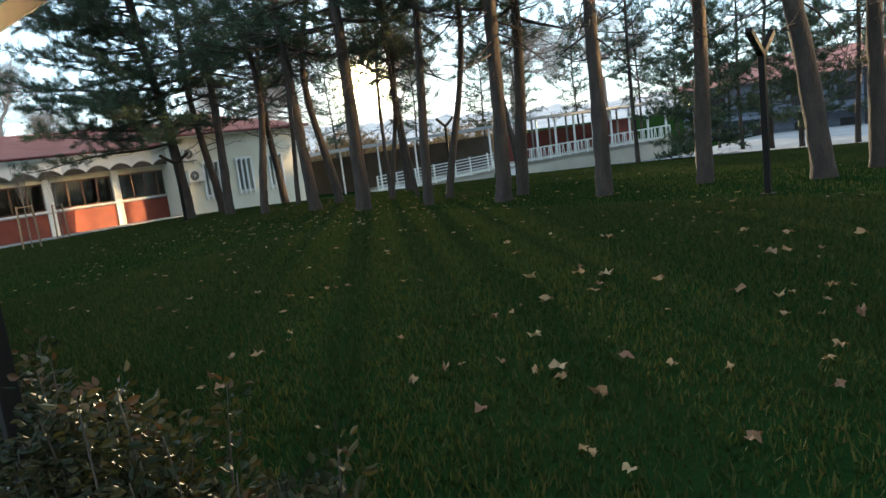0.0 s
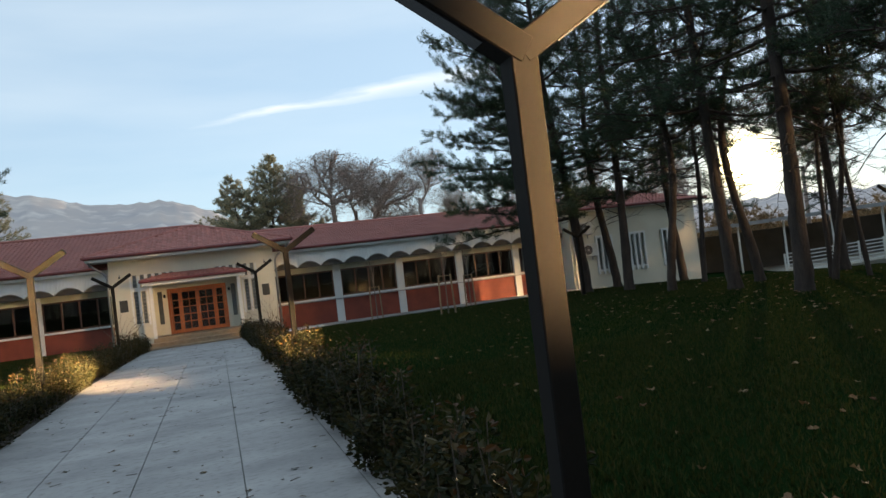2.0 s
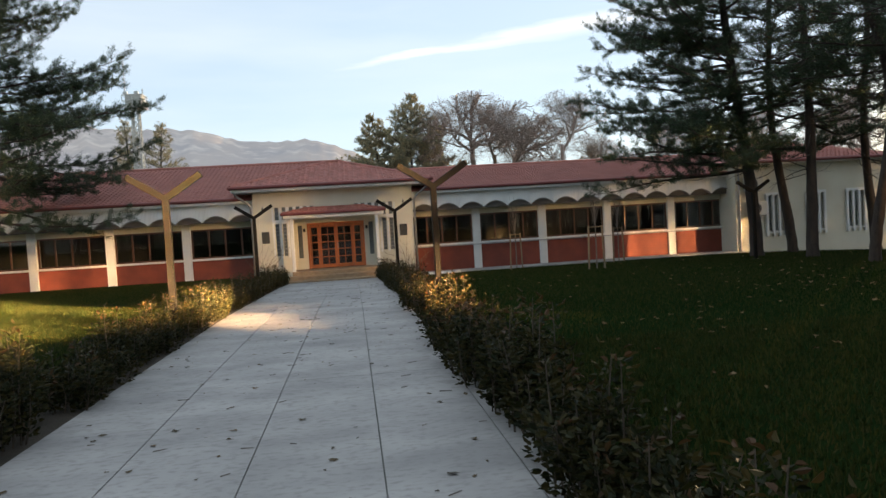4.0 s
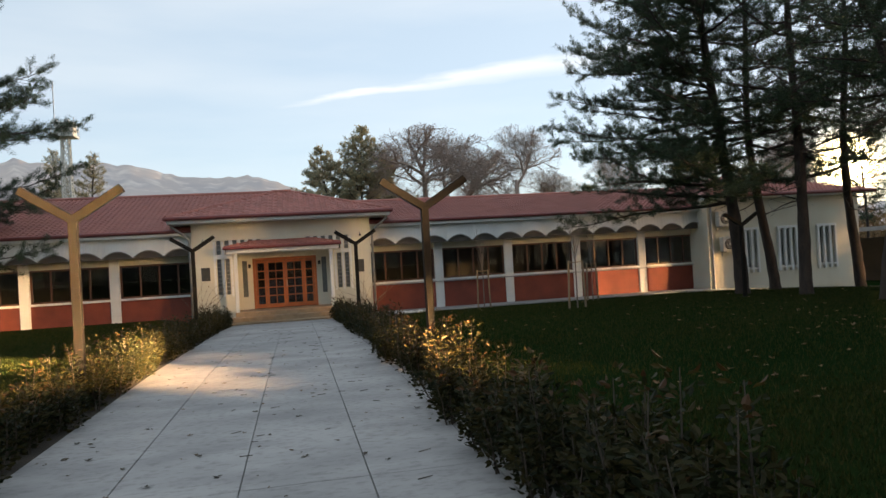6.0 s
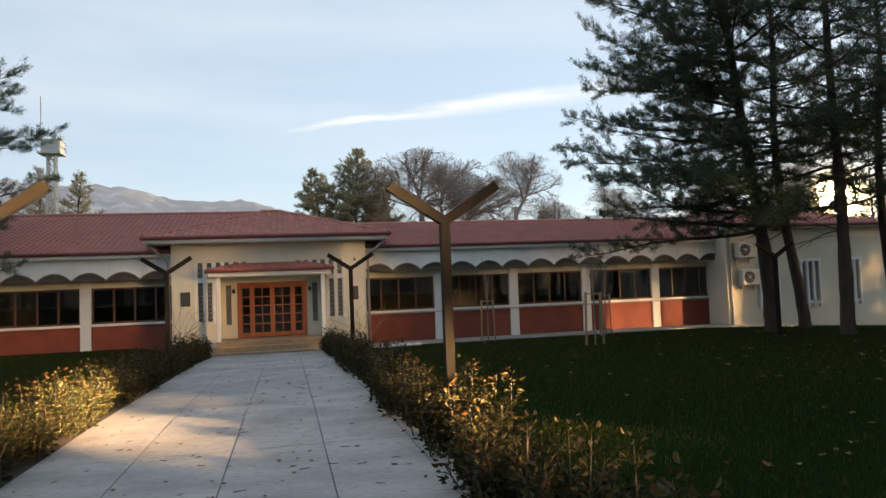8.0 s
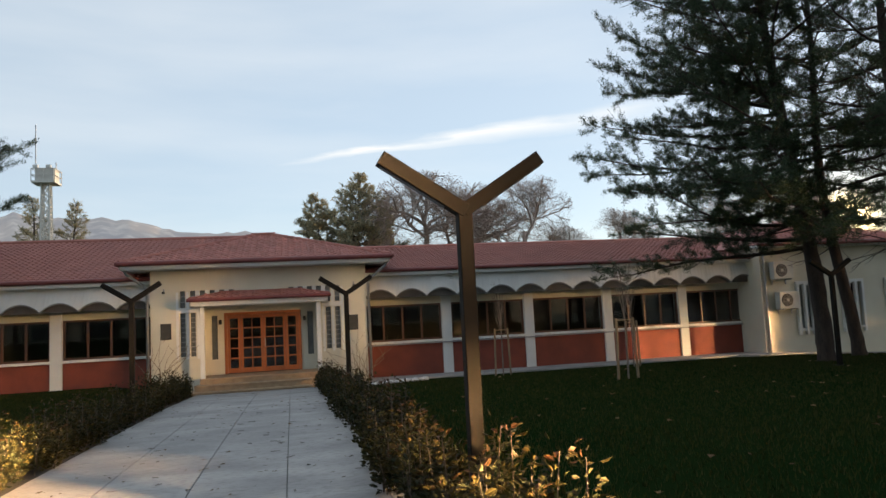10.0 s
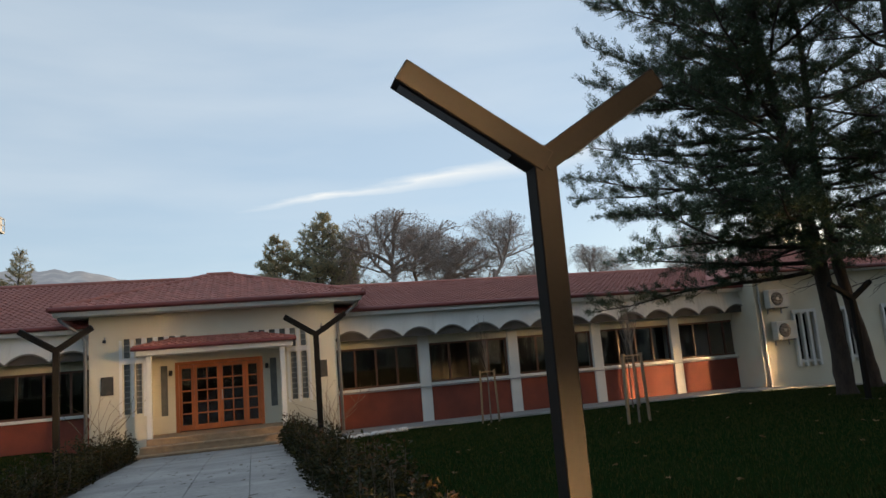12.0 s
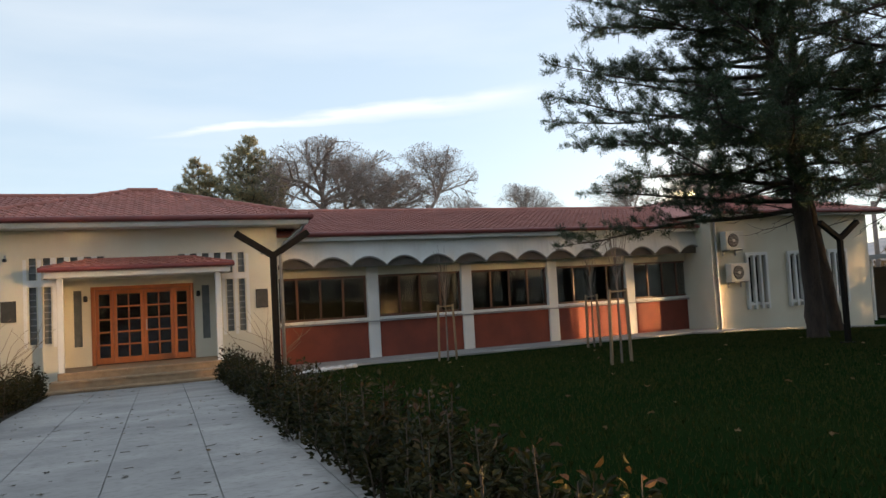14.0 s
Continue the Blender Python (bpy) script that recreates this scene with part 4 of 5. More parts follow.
def put(tree, x, y, turn=0.0, sc=1.0, dz=0.0):
    tree.location, tree.rotation_euler, tree.scale = (x, y, G(x, y) + dz), (0, 0, radians(turn)), (sc, sc, sc)
    return tree


def again(tree, x, y, turn=0.0, dz=0.0, slim=1.0, tilt=(0.0, 0.0)):
    """A copy of a tree; tilt leans it by so many degrees towards +x and +y."""
    return copy_thing(tree, Matrix.Translation((x, y, G(x, y) + dz)) @ pose(0, 0, 0, -tilt[1], tilt[0], 0) @ pose(0, 0, 0, 0, 0, turn) @ Matrix.Diagonal((slim, slim, 1, 1)))


GROVE = "pines on the lawn"
ta = put(pine(11, 19, 3.3, 5.9, 112, 0.24, (-1.5, 0.3), math.pi * 1.02, 34, label="large pine with low dark branches sweeping out over the lawn", group=GROVE, bare=18, wiggle=0.08, full=0.86), 15.95, -8.35)
tb = put(pine(12, 17, 5.6, 3.6, 54, 0.2, (-0.9, 0.2), None, 26, group=GROVE, bare=26, full=0.66), 18.4, -6.9)
tc = put(pine(13, 16, 4.6, 3.3, 52, 0.20, count=30, group=GROVE, bare=30, full=0.6), 16.2, -11.2)
td = put(pine(14, 15, 4.8, 2.9, 46, 0.15, count=30, group=GROVE, bare=34, wiggle=0.3, full=0.55, label="slim crooked pine with bare snags under a thin crown"), 15.2, -15.3)
te = put(pine(15, 17, 5.2, 3.5, 54, 0.20, count=30, group=GROVE, bare=36, full=0.58, wiggle=0.1), 15.1, -18.4)
td.rotation_euler = (0, radians(-5.5), 0)
te.rotation_euler = (0, radians(-3.5), 0)
for tree, x, y, turn, slim, tilt in ((tc, 21.2, -8.0, 130, 0.95, (0, 0)), (td, 18.5, -12.8, 70, 0.7, (0, 0)), (td, 17.3, -17.0, 200, 1.1, (2.4, -1.4)), (te, 14.5, -21.5, 190, 1.1, (-0.6, 0.5)),
                                     (te, 14.83, -23.84, 250, 0.68, (1.0, -1.4)), (td, 16.3, -23.3, 20, 0.78, (2.4, -3.2)), (te, 14.84, -26.44, 160, 1.02, (0.8, -1.8)), (tc, 16.17, -26.08, 300, 0.85, (0.2, -0.6)),
                                     (te, 14.95, -29.2, 40, 0.9, (0.8, -2.2)), (tc, 16.5, -30.9, 280, 0.92, (-0.5, 2.8)), (te, 16.16, -33.4, 110, 1.1, (-0.6, 6.2)), (te, 17.6, -34.1, 170, 0.9, (0, 2.2)), (tc, 22.5, -15.5, 30, 0.9, (0, 0)), (td, 24.5, -20.0, 120, 0.9, (1, 1))):
    again(tree, x, y, turn, 0.0, slim, tilt)
# several thin stems growing together behind the grove
for x, y, turn, slim, tilt in ((17.0, -20.0, 20, 0.62, (1.5, -2)), (17.5, -19.5, 140, 0.5, (3, -4)), (17.9, -20.5, 250, 0.5, (-2, 3))):
    again(td, x, y, turn, -0.6, slim, tilt)
put(pine(21, 19, 3.2, 6.6, 96, 0.22, (0.1, 0), 0.1, 34, label="pine with sparse branches standing before the facade", bare=12, full=0.9), -14.5, -3.0)
ts = put(pine(16, 17, 5.0, 3.8, 46, 0.19, (0, 0), None, 7, tip=(0.34, 0.05), bare=6, step=0.35, group="pines behind the garden"), -8, -52, 20)
for x, y, turn in ((4, -55, 80), (13, -50, 200), (-30, -50, 140), (-16, -50, 310), (-24, -46, 10), (-12, -47, 60), (-4, -49, 170), (0.5, -47, 240), (8.5, -48, 330), (76, -52, 15), (-36, -48, 75), (-20, -52, 100)):
    again(ts, x, y, turn)

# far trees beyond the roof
fp = pine(31, 14.6, 3.0, 5.6, 72, 0.22, (0, 0), None, 16, NEEDLE_HAZED, (0.30, 0.06), "far pine beyond the roof, haze and sunlight put into its needle colour", "far pines", full=0.85, step=0.26)
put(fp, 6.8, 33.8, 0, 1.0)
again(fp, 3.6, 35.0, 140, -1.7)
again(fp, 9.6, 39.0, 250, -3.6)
fq = pine(32, 12, 2.0, 3.4, 48, 0.2, (0, 0), None, 9, NEEDLE_HAZED, (0.30, 0.06), "far pine beside the lattice mast", "far pines", full=0.9, step=0.26)
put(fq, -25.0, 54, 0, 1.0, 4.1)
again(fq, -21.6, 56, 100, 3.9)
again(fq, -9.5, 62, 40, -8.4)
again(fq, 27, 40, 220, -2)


def bare_tree(seed, height, breadth, label="bare grey winter tree with fine spreading twigs", thick=0.28, levels=5):
    """A leafless tree with a rounded head: every shoot forks at an acute angle and curls upwards."""
    rng = np.random.default_rng(seed)
    tree = thing("bare_tree", label, "bare tree", "bare trees beyond the roof")
    vs, fs, tw_v, tw_f = [], [], [], []

    def fork(d, angle):
        s = d.cross(Vector(rng.normal(size=3))).normalized()
        return (d * math.cos(angle) + s * math.sin(angle)).normalized()

    def grow(p, d, ln, r, lv):
        m = 4
        pts, e = [p], d
        for _ in range(m):
            e = (e + Vector(rng.normal(size=3)) * 0.16).normalized()
            pts.append(pts[-1] + e * ln / m)
        if lv == 0:
            for k in range(m):
                s = (pts[k + 1] - pts[k]).cross(Vector(rng.normal(size=3))).normalized() * 0.018
                b = len(tw_v)
                tw_v.extend((pts[k] - s, pts[k] + s, pts[k + 1]))
                tw_f.append((b, b + 1, b + 2))
            return
        tube(vs, fs, pts, [r * (1 - 0.11 * k) for k in range(m + 1)], 7 if r > 0.08 else 4 if r > 0.03 else 3, False)
        n = (5, 5, 5, 4, 4)[min(4, lv)] if lv < levels else 6
        for k in range(n):
            t = (0.28 if lv < levels else 0.6) + (0.72 if lv < levels else 0.4) * (k + 0.5 + rng.uniform(-0.4, 0.4)) / n
            q = min(0.999, t) * m
            i = int(q)
            a = pts[i].lerp(pts[i + 1], q - i)
            grow(a, fork(e, rng.uniform(0.5, 1.1)), ln * rng.uniform(0.62, 0.86) * (1.12 - 0.3 * t if lv < levels else 1.15), r * rng.uniform(0.4, 0.55), lv - 1)
        grow(pts[-1], fork(e, 0.2), ln * 0.75, r * 0.56, lv - 1)

    grow(Vector((0, 0, -0.3)), Vector((0.03, 0, 1)), height * 0.27, thick, levels)
    # set to its breadth, lifted to its height and trimmed to a rounded head
    top = float(np.percentile([v.z for v in tw_v], 95))
    k = breadth / 2 / float(np.percentile([math.hypot(v.x, v.y) for v in tw_v], 88))
    for v in itertools.chain(vs, tw_v):
        v.x, v.y, v.z = v.x * k, v.y * k, (v.z - top) * k + height
    foot = height - (top + 0.3) * k
    half = (height - foot) / 2

    def inside(pts, f):
        c = sum((pts[q] for q in f), Vector()) / len(f)
        e = 1.04 + 0.15 * noise.noise(c * 0.5 + Vector((seed, 0, 0)))
        return math.hypot(c.x, c.y) ** 2 / (breadth / 2 * e) ** 2 + ((c.z - foot - half) / (half * e)) ** 2 < 1

    fs, tw_f = [f for f in fs if inside(vs, f)], [f for f in tw_f if inside(tw_v, f)]
    tube(vs, fs, [(0, 0, -0.3), (0.05, 0, (foot + 1) / 2), (0, 0, foot + 1.2)], [thick * k * 1.3, thick * k * 1.1, thick * k], 8)
    raw("trunk", vs, fs, TWIG, tree, smooth=True)
    raw("twig_crown", tw_v, tw_f, TWIG, tree)
    return tree


ba = put(bare_tree(41, 14.4, 13.0, thick=0.3), 13.0, 34, 0)
bb = put(bare_tree(42, 14.3, 9.2, thick=0.26), 21.8, 34, 60)
for tree, x, y, turn, dz in ((ba, 17.2, 38, 90, -1.4), (bb, 10.3, 36, 190, -1.1), (bb, 15.4, 36, 300, -0.7), (bb, 26.4, 39, 20, -3.6), (ba, 30, 50, 140, -5), (bb, 42, 34, 80, -1), (ba, 50, 28, 200, -1), (bb, 60, 22, 10, 0), (ba, 66, 10, 60, 1), (bb, 56, 38, 120, 2), (ba, 72, 2, 300, 1), (bb, 36, 44, 330, -1)):
    again(tree, x, y, turn, dz)


tf = pine(17, 11, 1.6, 3.3, 56, 0.15, (0, 0), None, 14, tip=(0.3, 0.045), step=0.3, bare=6, label="bushy dark pine beyond the lawn at the yard", group="pines by the yard")
put(tf, 45.2, -25.2)
again(tf, 41.0, -21.4, 130, -1.0)
tg = pine(18, 10, 2.6, 3.8, 44, 0.17, (0, 0), None, 12, BROWN_LEAF, (0.2, 0.07), step=0.3, bare=10, label="broad tree with withered brown leaves by the yard", group="trees by the yard")
put(tg, 38.5, -33.6)
again(tg, 43.0, -38.0, 80, 0.5)


def woods(name, label, count, area, hgt, seed, material, cat):
    """A far band of twiggy growth."""
    rng = np.random.default_rng(seed)
    x = rng.uniform(area[0], area[1], count)
    y = rng.uniform(area[2], area[3], count)
    z = rng.beta(1.3, 2.0, count) * hgt * (0.7 + 0.5 * np.sin(x * 0.35) * np.cos(y * 0.2 + x * 0.11)) - 1.5
    v, f = needles(np.stack([x, y, z], 1), np.tile((0, 0, 0.6), (count, 1)), 14, 0.9, 0.10, rng)
    tagged(raw(name, v, f, material), label, cat, kind="stuff")


woods("far_thicket", "brownish leafless thicket behind the roofs", 1500, (4, 34, 44, 54), 10, 5, BROWN_LEAF, "thicket")
woods("terrace_thicket", "brown and green thicket behind the terrace", 6000, (46, 92, 24, 44), 6, 6, BROWN_LEAF, "thicket")
for tree, x, y, turn in ((te, 40, -17.5, 10), (tc, 47, -23, 80), (te, 43, -28.5, 210), (tb, 50, -33, 150), (tc, 38, -34.5, 300), (td, 57, -16, 40), (ts, 60, -27, 90), (ts, 68, -8, 200), (tc, 52, -19.5, 130), (ts, 58, 4, 30), (ts, 66, 2, 120), (ts, 63, 12, 220), (ts, 54, 14, 300), (ts, 47, 19, 60), (ts, 70, -3, 10)):
    again(tree, x, y, turn, 0.0, 0.72)


# ---- hedges ----
def shrub(seed, h, w, leaves):
    rng = np.random.default_rng(seed)
    sh = thing("hedge_shrub", "leafy evergreen hedge shrub with reddish young tips", "hedge shrub", "hedge along the path")
    vs, fs, lv, lf, yv, yf = [], [], [], [], [], []
    stems = 16
    per = leaves // stems
    for k in range(stems):
        a, r = rng.uniform(0, 6.28), w * math.sqrt(rng.uniform(0, 1))
        tall = h * (rng.uniform(0.6, 1.0) if k > 2 else rng.uniform(1.0, 1.35))
        p0 = Vector((math.cos(a) * r * 0.75, math.sin(a) * r * 0.75, 0))
        p2 = Vector((math.cos(a) * r, math.sin(a) * r, tall))
        pts = [p0, p0.lerp(p2, 0.5) + Vector(rng.normal(size=3)) * 0.03, p2]
        tube(vs, fs, pts, [0.009, 0.007, 0.003], 4, False)
        for j in range(per):
            t = 0.12 + 0.88 * (j + rng.uniform(0, 1)) / per
            i = 0 if t < 0.5 else 1
            c = pts[i].lerp(pts[i + 1], t * 2 - i)
            d = Vector((rng.normal(), rng.normal(), rng.uniform(-0.1, 0.9))).normalized()
            c = c + d * rng.uniform(0.01, 0.10)
            ln, wd = rng.uniform(0.045, 0.078), rng.uniform(0.013, 0.022)
            s = d.cross(Vector(rng.normal(size=3))).normalized()
            n = d.cross(s)
            young = t > 0.92 and k < 5
            V, F = (yv, yf) if young else (lv, lf)
            b = len(V)
            V.extend((c, c + d * ln * 0.3 + s * wd * 0.8 + n * 0.007, c + d * ln * 0.65 + s * wd * 0.85 + n * 0.004, c + d * ln - n * 0.010, c + d * ln * 0.65 - s * wd * 0.85 + n * 0.004, c + d * ln * 0.3 - s * wd * 0.8 + n * 0.007, c + d * ln * 0.5 - n * 0.004))
            F.extend((b + q, b + (q + 1) % 6, b + 6) for q in range(6))
    raw("stem_wood", vs, fs, STEM, sh)
    raw("foliage", lv, lf, LEAF, sh)
    raw("young_foliage", yv, yf, YOUNG, sh, "reddish young leaves")
    return sh


KINDS = [shrub(60 + i, h, w, n) for i, (h, w, n) in enumerate(((0.50, 0.34, 950), (0.58, 0.36, 1050), (0.66, 0.37, 1150), (0.76, 0.36, 1300)))]
USED = set()
for x, y0, y1 in ((2.05, -34.9, -3.2), (-2.33, -36.0, -3.2)):
    y = y0
    while y < y1:
        k = random.choice((0, 0, 1, 1, 2))
        if (x > 0 and abs(y + 27.6) < 0.5) or (x < 0 and abs(y + 26.5) < 0.4):
            k = 3
        px, py = x + random.uniform(-0.1, 0.12), y
        m = Matrix.Translation((px, py, G(px, py))) @ pose(0, 0, 0, 0, 0, random.uniform(0, 360))
        if k in USED:
            copy_thing(KINDS[k], m)
        else:
            USED.add(k)
            KINDS[k].matrix_basis = m
        y += random.uniform(0.50, 0.66)


# ---- young staked trees ----
def sapling(x, y, seed, h, turn, gap):
    rng = np.random.default_rng(seed)
    sp = thing("young_tree", "thin leafless young tree tied between timber stakes", "young tree", "young trees on the lawn", at=(x, y, G(x, y)))
    vs, fs = [], []
    tube(vs, fs, [(0, 0, -0.1), (0.01, 0.01, h * 0.45), (0.0, 0.02, h * 0.7)], [0.025, 0.02, 0.014], 6)
    for k in range(16):
        z = h * rng.uniform(0.45, 0.75)
        a = rng.uniform(0, 6.28)
        t = Vector((math.cos(a) * 0.32, math.sin(a) * 0.32, h * rng.uniform(0.2, 0.36)))
        tube(vs, fs, [Vector((0, 0.015, z)), Vector((0, 0.015, z)) + t * 0.5, Vector((0, 0.015, z)) + Vector((t.x * 0.8, t.y * 0.8, t.z))], [0.009, 0.006, 0.003], 4)
    raw("trunk", vs, fs, GREY_BARK, sp)
    c, s = math.cos(turn), math.sin(turn)
    for k in (-1, 1):
        bm = bmesh.new()
        bar(bm, (k * gap * c * 1.2, k * gap * s * 1.2, -0.1), (k * gap * c, k * gap * s, 1.55), 0.05)
        part("stake", bm, STAKE, sp, "pale timber stake")
    bm = bmesh.new()
    bar(bm, (-gap * c * 1.1, -gap * s * 1.1, 1.5), (gap * c * 1.1, gap * s * 1.1, 1.5), 0.045, 0.03)
    part("crossbar", bm, STAKE, sp)


sapling(7.75, -3.4, 1, 3.1, 0.0, 0.22)
sapling(9.3, -9.2, 2, 3.2, 0.35, 0.3)
sapling(12.2, -3.9, 3, 3.0, 0.2, 0.22)


# ---- leafless climbers by the porch corners ----
def climber(x, y, seed):
    rng = np.random.default_rng(seed)
    cl = thing("climbing_shrub", "bare twining climber against the porch corner", "climber", "climbers at the porch", at=(x, y, G(x, y)))
    vs, fs = [], []
    for k in range(14):
        p = Vector((rng.uniform(-0.25, 0.25), rng.uniform(-0.05, 0.05), -0.05))
        pts = [p]
        d = Vector((rng.uniform(-0.3, 0.3), 0, 1))
        for i in range(7):
            d = (d + Vector((rng.normal() * 0.45, rng.normal() * 0.05, 0.12))).normalized()
            p = p + d * rng.uniform(0.2, 0.34)
            p.y = max(-0.12, min(0.1, p.y))
            pts.append(p)
        tube(vs, fs, pts, [0.012 - 0.0012 * i for i in range(8)], 4, False)
    raw("stem_wood", vs, fs, STAKE, cl)


climber(3.35, -1.55, 3)
climber(-3.4, -1.55, 4)

# ---- white stones at the end of the hedge ----
for k in range(22):
    f = k / 21
    x, y = 3.4 + 2.0 * f + random.uniform(-0.12, 0.12), -3.6 + 1.2 * f + random.uniform(-0.15, 0.15)
    bm = bmesh.new()
    bmesh.ops.create_icosphere(bm, subdivisions=2, radius=1)
    sx, sy, sz = random.uniform(0.07, 0.16), random.uniform(0.06, 0.12), random.uniform(0.04, 0.08)
    for v in bm.verts:
        q = 1 + 0.25 * noise.noise(v.co * 2 + Vector((k, 0, 0)))
        v.co = Vector((v.co.x * sx, v.co.y * sy, v.co.z * sz)) * q
    st = part("white_stone", bm, STONE_WHITE)
    st.location = (x, y, G(x, y) + sz * 0.6 + (0.05 if y > -1.9 and x > 3.6 else 0))
    tagged(st, "rough white stone lying at the lawn edge", "stone", "white edging stones")


# ---- terrace, pavilion and yard building beyond the grove ----
terrace = thing("terrace", "raised concrete terrace with white railings and a flat pavilion roof", "terrace")
TA_, TM, TB_ = Vector((34.2, -0.7, -0.87)), Vector((44.3, -6.0, -0.1)), Vector((53.2, -13.7, 0.41))


def along(a, b, f, up=0.0):
    p = a.lerp(b, f)
    return Vector((p.x, p.y, p.z + up))


def wall_between(a, b, z0a, z0b, z1a, z1b, th):
    d = Vector((b.x - a.x, b.y - a.y, 0)).normalized()
    n = Vector((-d.y, d.x, 0)) * th
    bm = bmesh.new()
    q = [(a, z0a), (b, z0b), (b, z1b), (a, z1a)]
    f = [bm.verts.new((p.x, p.y, z)) for p, z in q]
    g = [bm.verts.new((p.x + n.x, p.y + n.y, z)) for p, z in q]
    bm.faces.new(f)
    bm.faces.new(g[::-1])
    for i in range(4):
        bm.faces.new((f[(i + 1) % 4], f[i], g[i], g[(i + 1) % 4]))
    return bm


part("retaining_wall", wall_between(TM, TB_, -2.4, -2.4, -0.1, 0.38, 0.4), ROUGH_CONC, terrace, "stained concrete retaining wall")
part("end_wall", wall_between(TB_, Vector((59, -6, 0)), -2.4, -2.4, 0.38, 0.38, 0.4), ROUGH_CONC, terrace)
part("ramp_wall", wall_between(TA_, along(TA_, TM, 0.78), -2.2, -2.2, -0.95, -0.35, 0.3), ROUGH_CONC, terrace)
part("pier", wall_between(along(TA_, TM, 0.9), along(TA_, TM, 0.95), -2.2, -2.2, -0.2, -0.15, 0.5), WHITE, terrace)
bm = bmesh.new()
deck = [(34.2, -0.7, -0.9), (44.3, -6.0, -0.12), (53.2, -13.7, 0.36), (59, -6, 0.36), (50, 3, -0.1), (40, 8, -0.9)]
f = [bm.verts.new(v) for v in deck]
g = [bm.verts.new((x, y, z - 0.25)) for x, y, z in deck]
bm.faces.new(f)
bm.faces.new(g[::-1])
for i in range(6):
    bm.faces.new((f[(i + 1) % 6], f[i], g[i], g[(i + 1) % 6]))
part("deck", bm, ROUGH_CONC, terrace)
rail = thing("railing", "white painted metal railing with upright and slanted bars", "railing")
for k in range(17):
    f = k / 16
    bm = bmesh.new()
    bar(bm, along(TM, TB_, f, -0.05), along(TM, TB_, f, 0.95), 0.09)
    part("post", bm, WHITE, rail)
    if k < 16:
        for j in range(1, 4):
            bm = bmesh.new()
            q = f + j / 64
            bar(bm, along(TM, TB_, q, 0.1), along(TM, TB_, q + (0.006 if (k + j) % 2 else -0.006), 0.85), 0.045)
            part("bar", bm, WHITE, rail)
for up in (0.1, 0.92):
    bm = bmesh.new()
    bar(bm, along(TM, TB_, 0, up), along(TM, TB_, 1, up), 0.09)
    part("rail", bm, WHITE, rail)
ramp = thing("ramp_railing", "white railing of horizontal bars along the ramp", "railing")
for k in range(8):
    bm = bmesh.new()
    bar(bm, along(TA_, TM, k / 8, -0.1), along(TA_, TM, k / 8, 1.28), 0.08)
    part("post", bm, WHITE, ramp)
for j in range(6):
    bm = bmesh.new()
    bar(bm, along(TA_, TM, 0, 0.12 + 0.226 * j), along(TA_, TM, 0.9, 0.12 + 0.2 * j), 0.06)
    part("rail", bm, WHITE, ramp)
pav = thing("pavilion", "open pavilion with thin white posts and flat grey roof", "pavilion")
n_ = Vector((0.57, 0.82, 0))
d_ = (TB_ - TM)
d_.z = 0
for row in (0, 1):
    for k in range(9):
        p = TM + d_ * (k / 8) + n_ * (0.5 + 5.0 * row)
        bm = bmesh.new()
        bar(bm, (p.x, p.y, -0.2), (p.x, p.y, 3.05), 0.12)
        part("post", bm, WHITE if row == 0 else GREY_METAL, pav)
a, b = TM + n_ * 0.1, TB_ + n_ * 0.1
part("roof", wall_between(Vector((a.x, a.y, 0)), Vector((b.x, b.y, 0)), 3.02, 3.05, 3.2, 3.24, 6.2), GREY_METAL, pav, "flat grey metal roof")
part("back_wall", wall_between(Vector((a.x, a.y, 0)) + n_ * 5.8, Vector((b.x, b.y, 0)) + n_ * 5.8, -0.3, 0.2, 2.0, 2.2, 0.2), GUTTER, pav)
shed = thing("low_shelter", "low open shelter with pale flat roof beside the wing", "shelter")
part("roof", wall_between(Vector((31, 8.5, 0)), Vector((43.5, -4.5, 0)), 2.2, 2.75, 2.45, 2.98, 5.0), GREY_METAL, shed)
for k in range(7):
    p = Vector((31.3, 8.4, 0)).lerp(Vector((43.2, -4.0, 0)), k / 6)
    bm = bmesh.new()
    bar(bm, (p.x + 0.3, p.y + 0.3, -1.4), (p.x + 0.3, p.y + 0.3, 2.3 + 0.08 * k), 0.1)
    part("post", bm, WHITE, shed)
part("back_wall", wall_between(Vector((35, 12, 0)), Vector((47, -1, 0)), -1.5, -1.0, 1.8, 2.2, 0.2), INSIDE, shed)

yard = thing("yard_building", "two-storey grey-blue building with long balcony and red roof across the yard", "building")
part("wall", boxes([(74, 84, -52, -6, -3.0, 4.2)]), BLUE_WALL, yard)
bm = bmesh.new()
rv = [bm.verts.new(v) for v in ((72.6, -53, 4.1), (72.6, -5, 4.1), (79, -8, 6.6), (79, -50, 6.6), (85.5, -53, 4.1), (85.5, -5, 4.1))]
for f in ((0, 1, 2, 3), (3, 2, 5, 4), (1, 5, 2), (4, 0, 3), (0, 4, 5, 1)):
    bm.faces.new([rv[i] for i in f])
part("roof", bm, TILE, yard, "red tiled roof")
part("balcony", boxes([(72.2, 74, -51, -7, 0.55, 0.8)]), BLUE_WALL, yard)
part("rail", boxes([(72.2, 72.28, -51, -7, 1.65, 1.75)]), BLACK, yard)
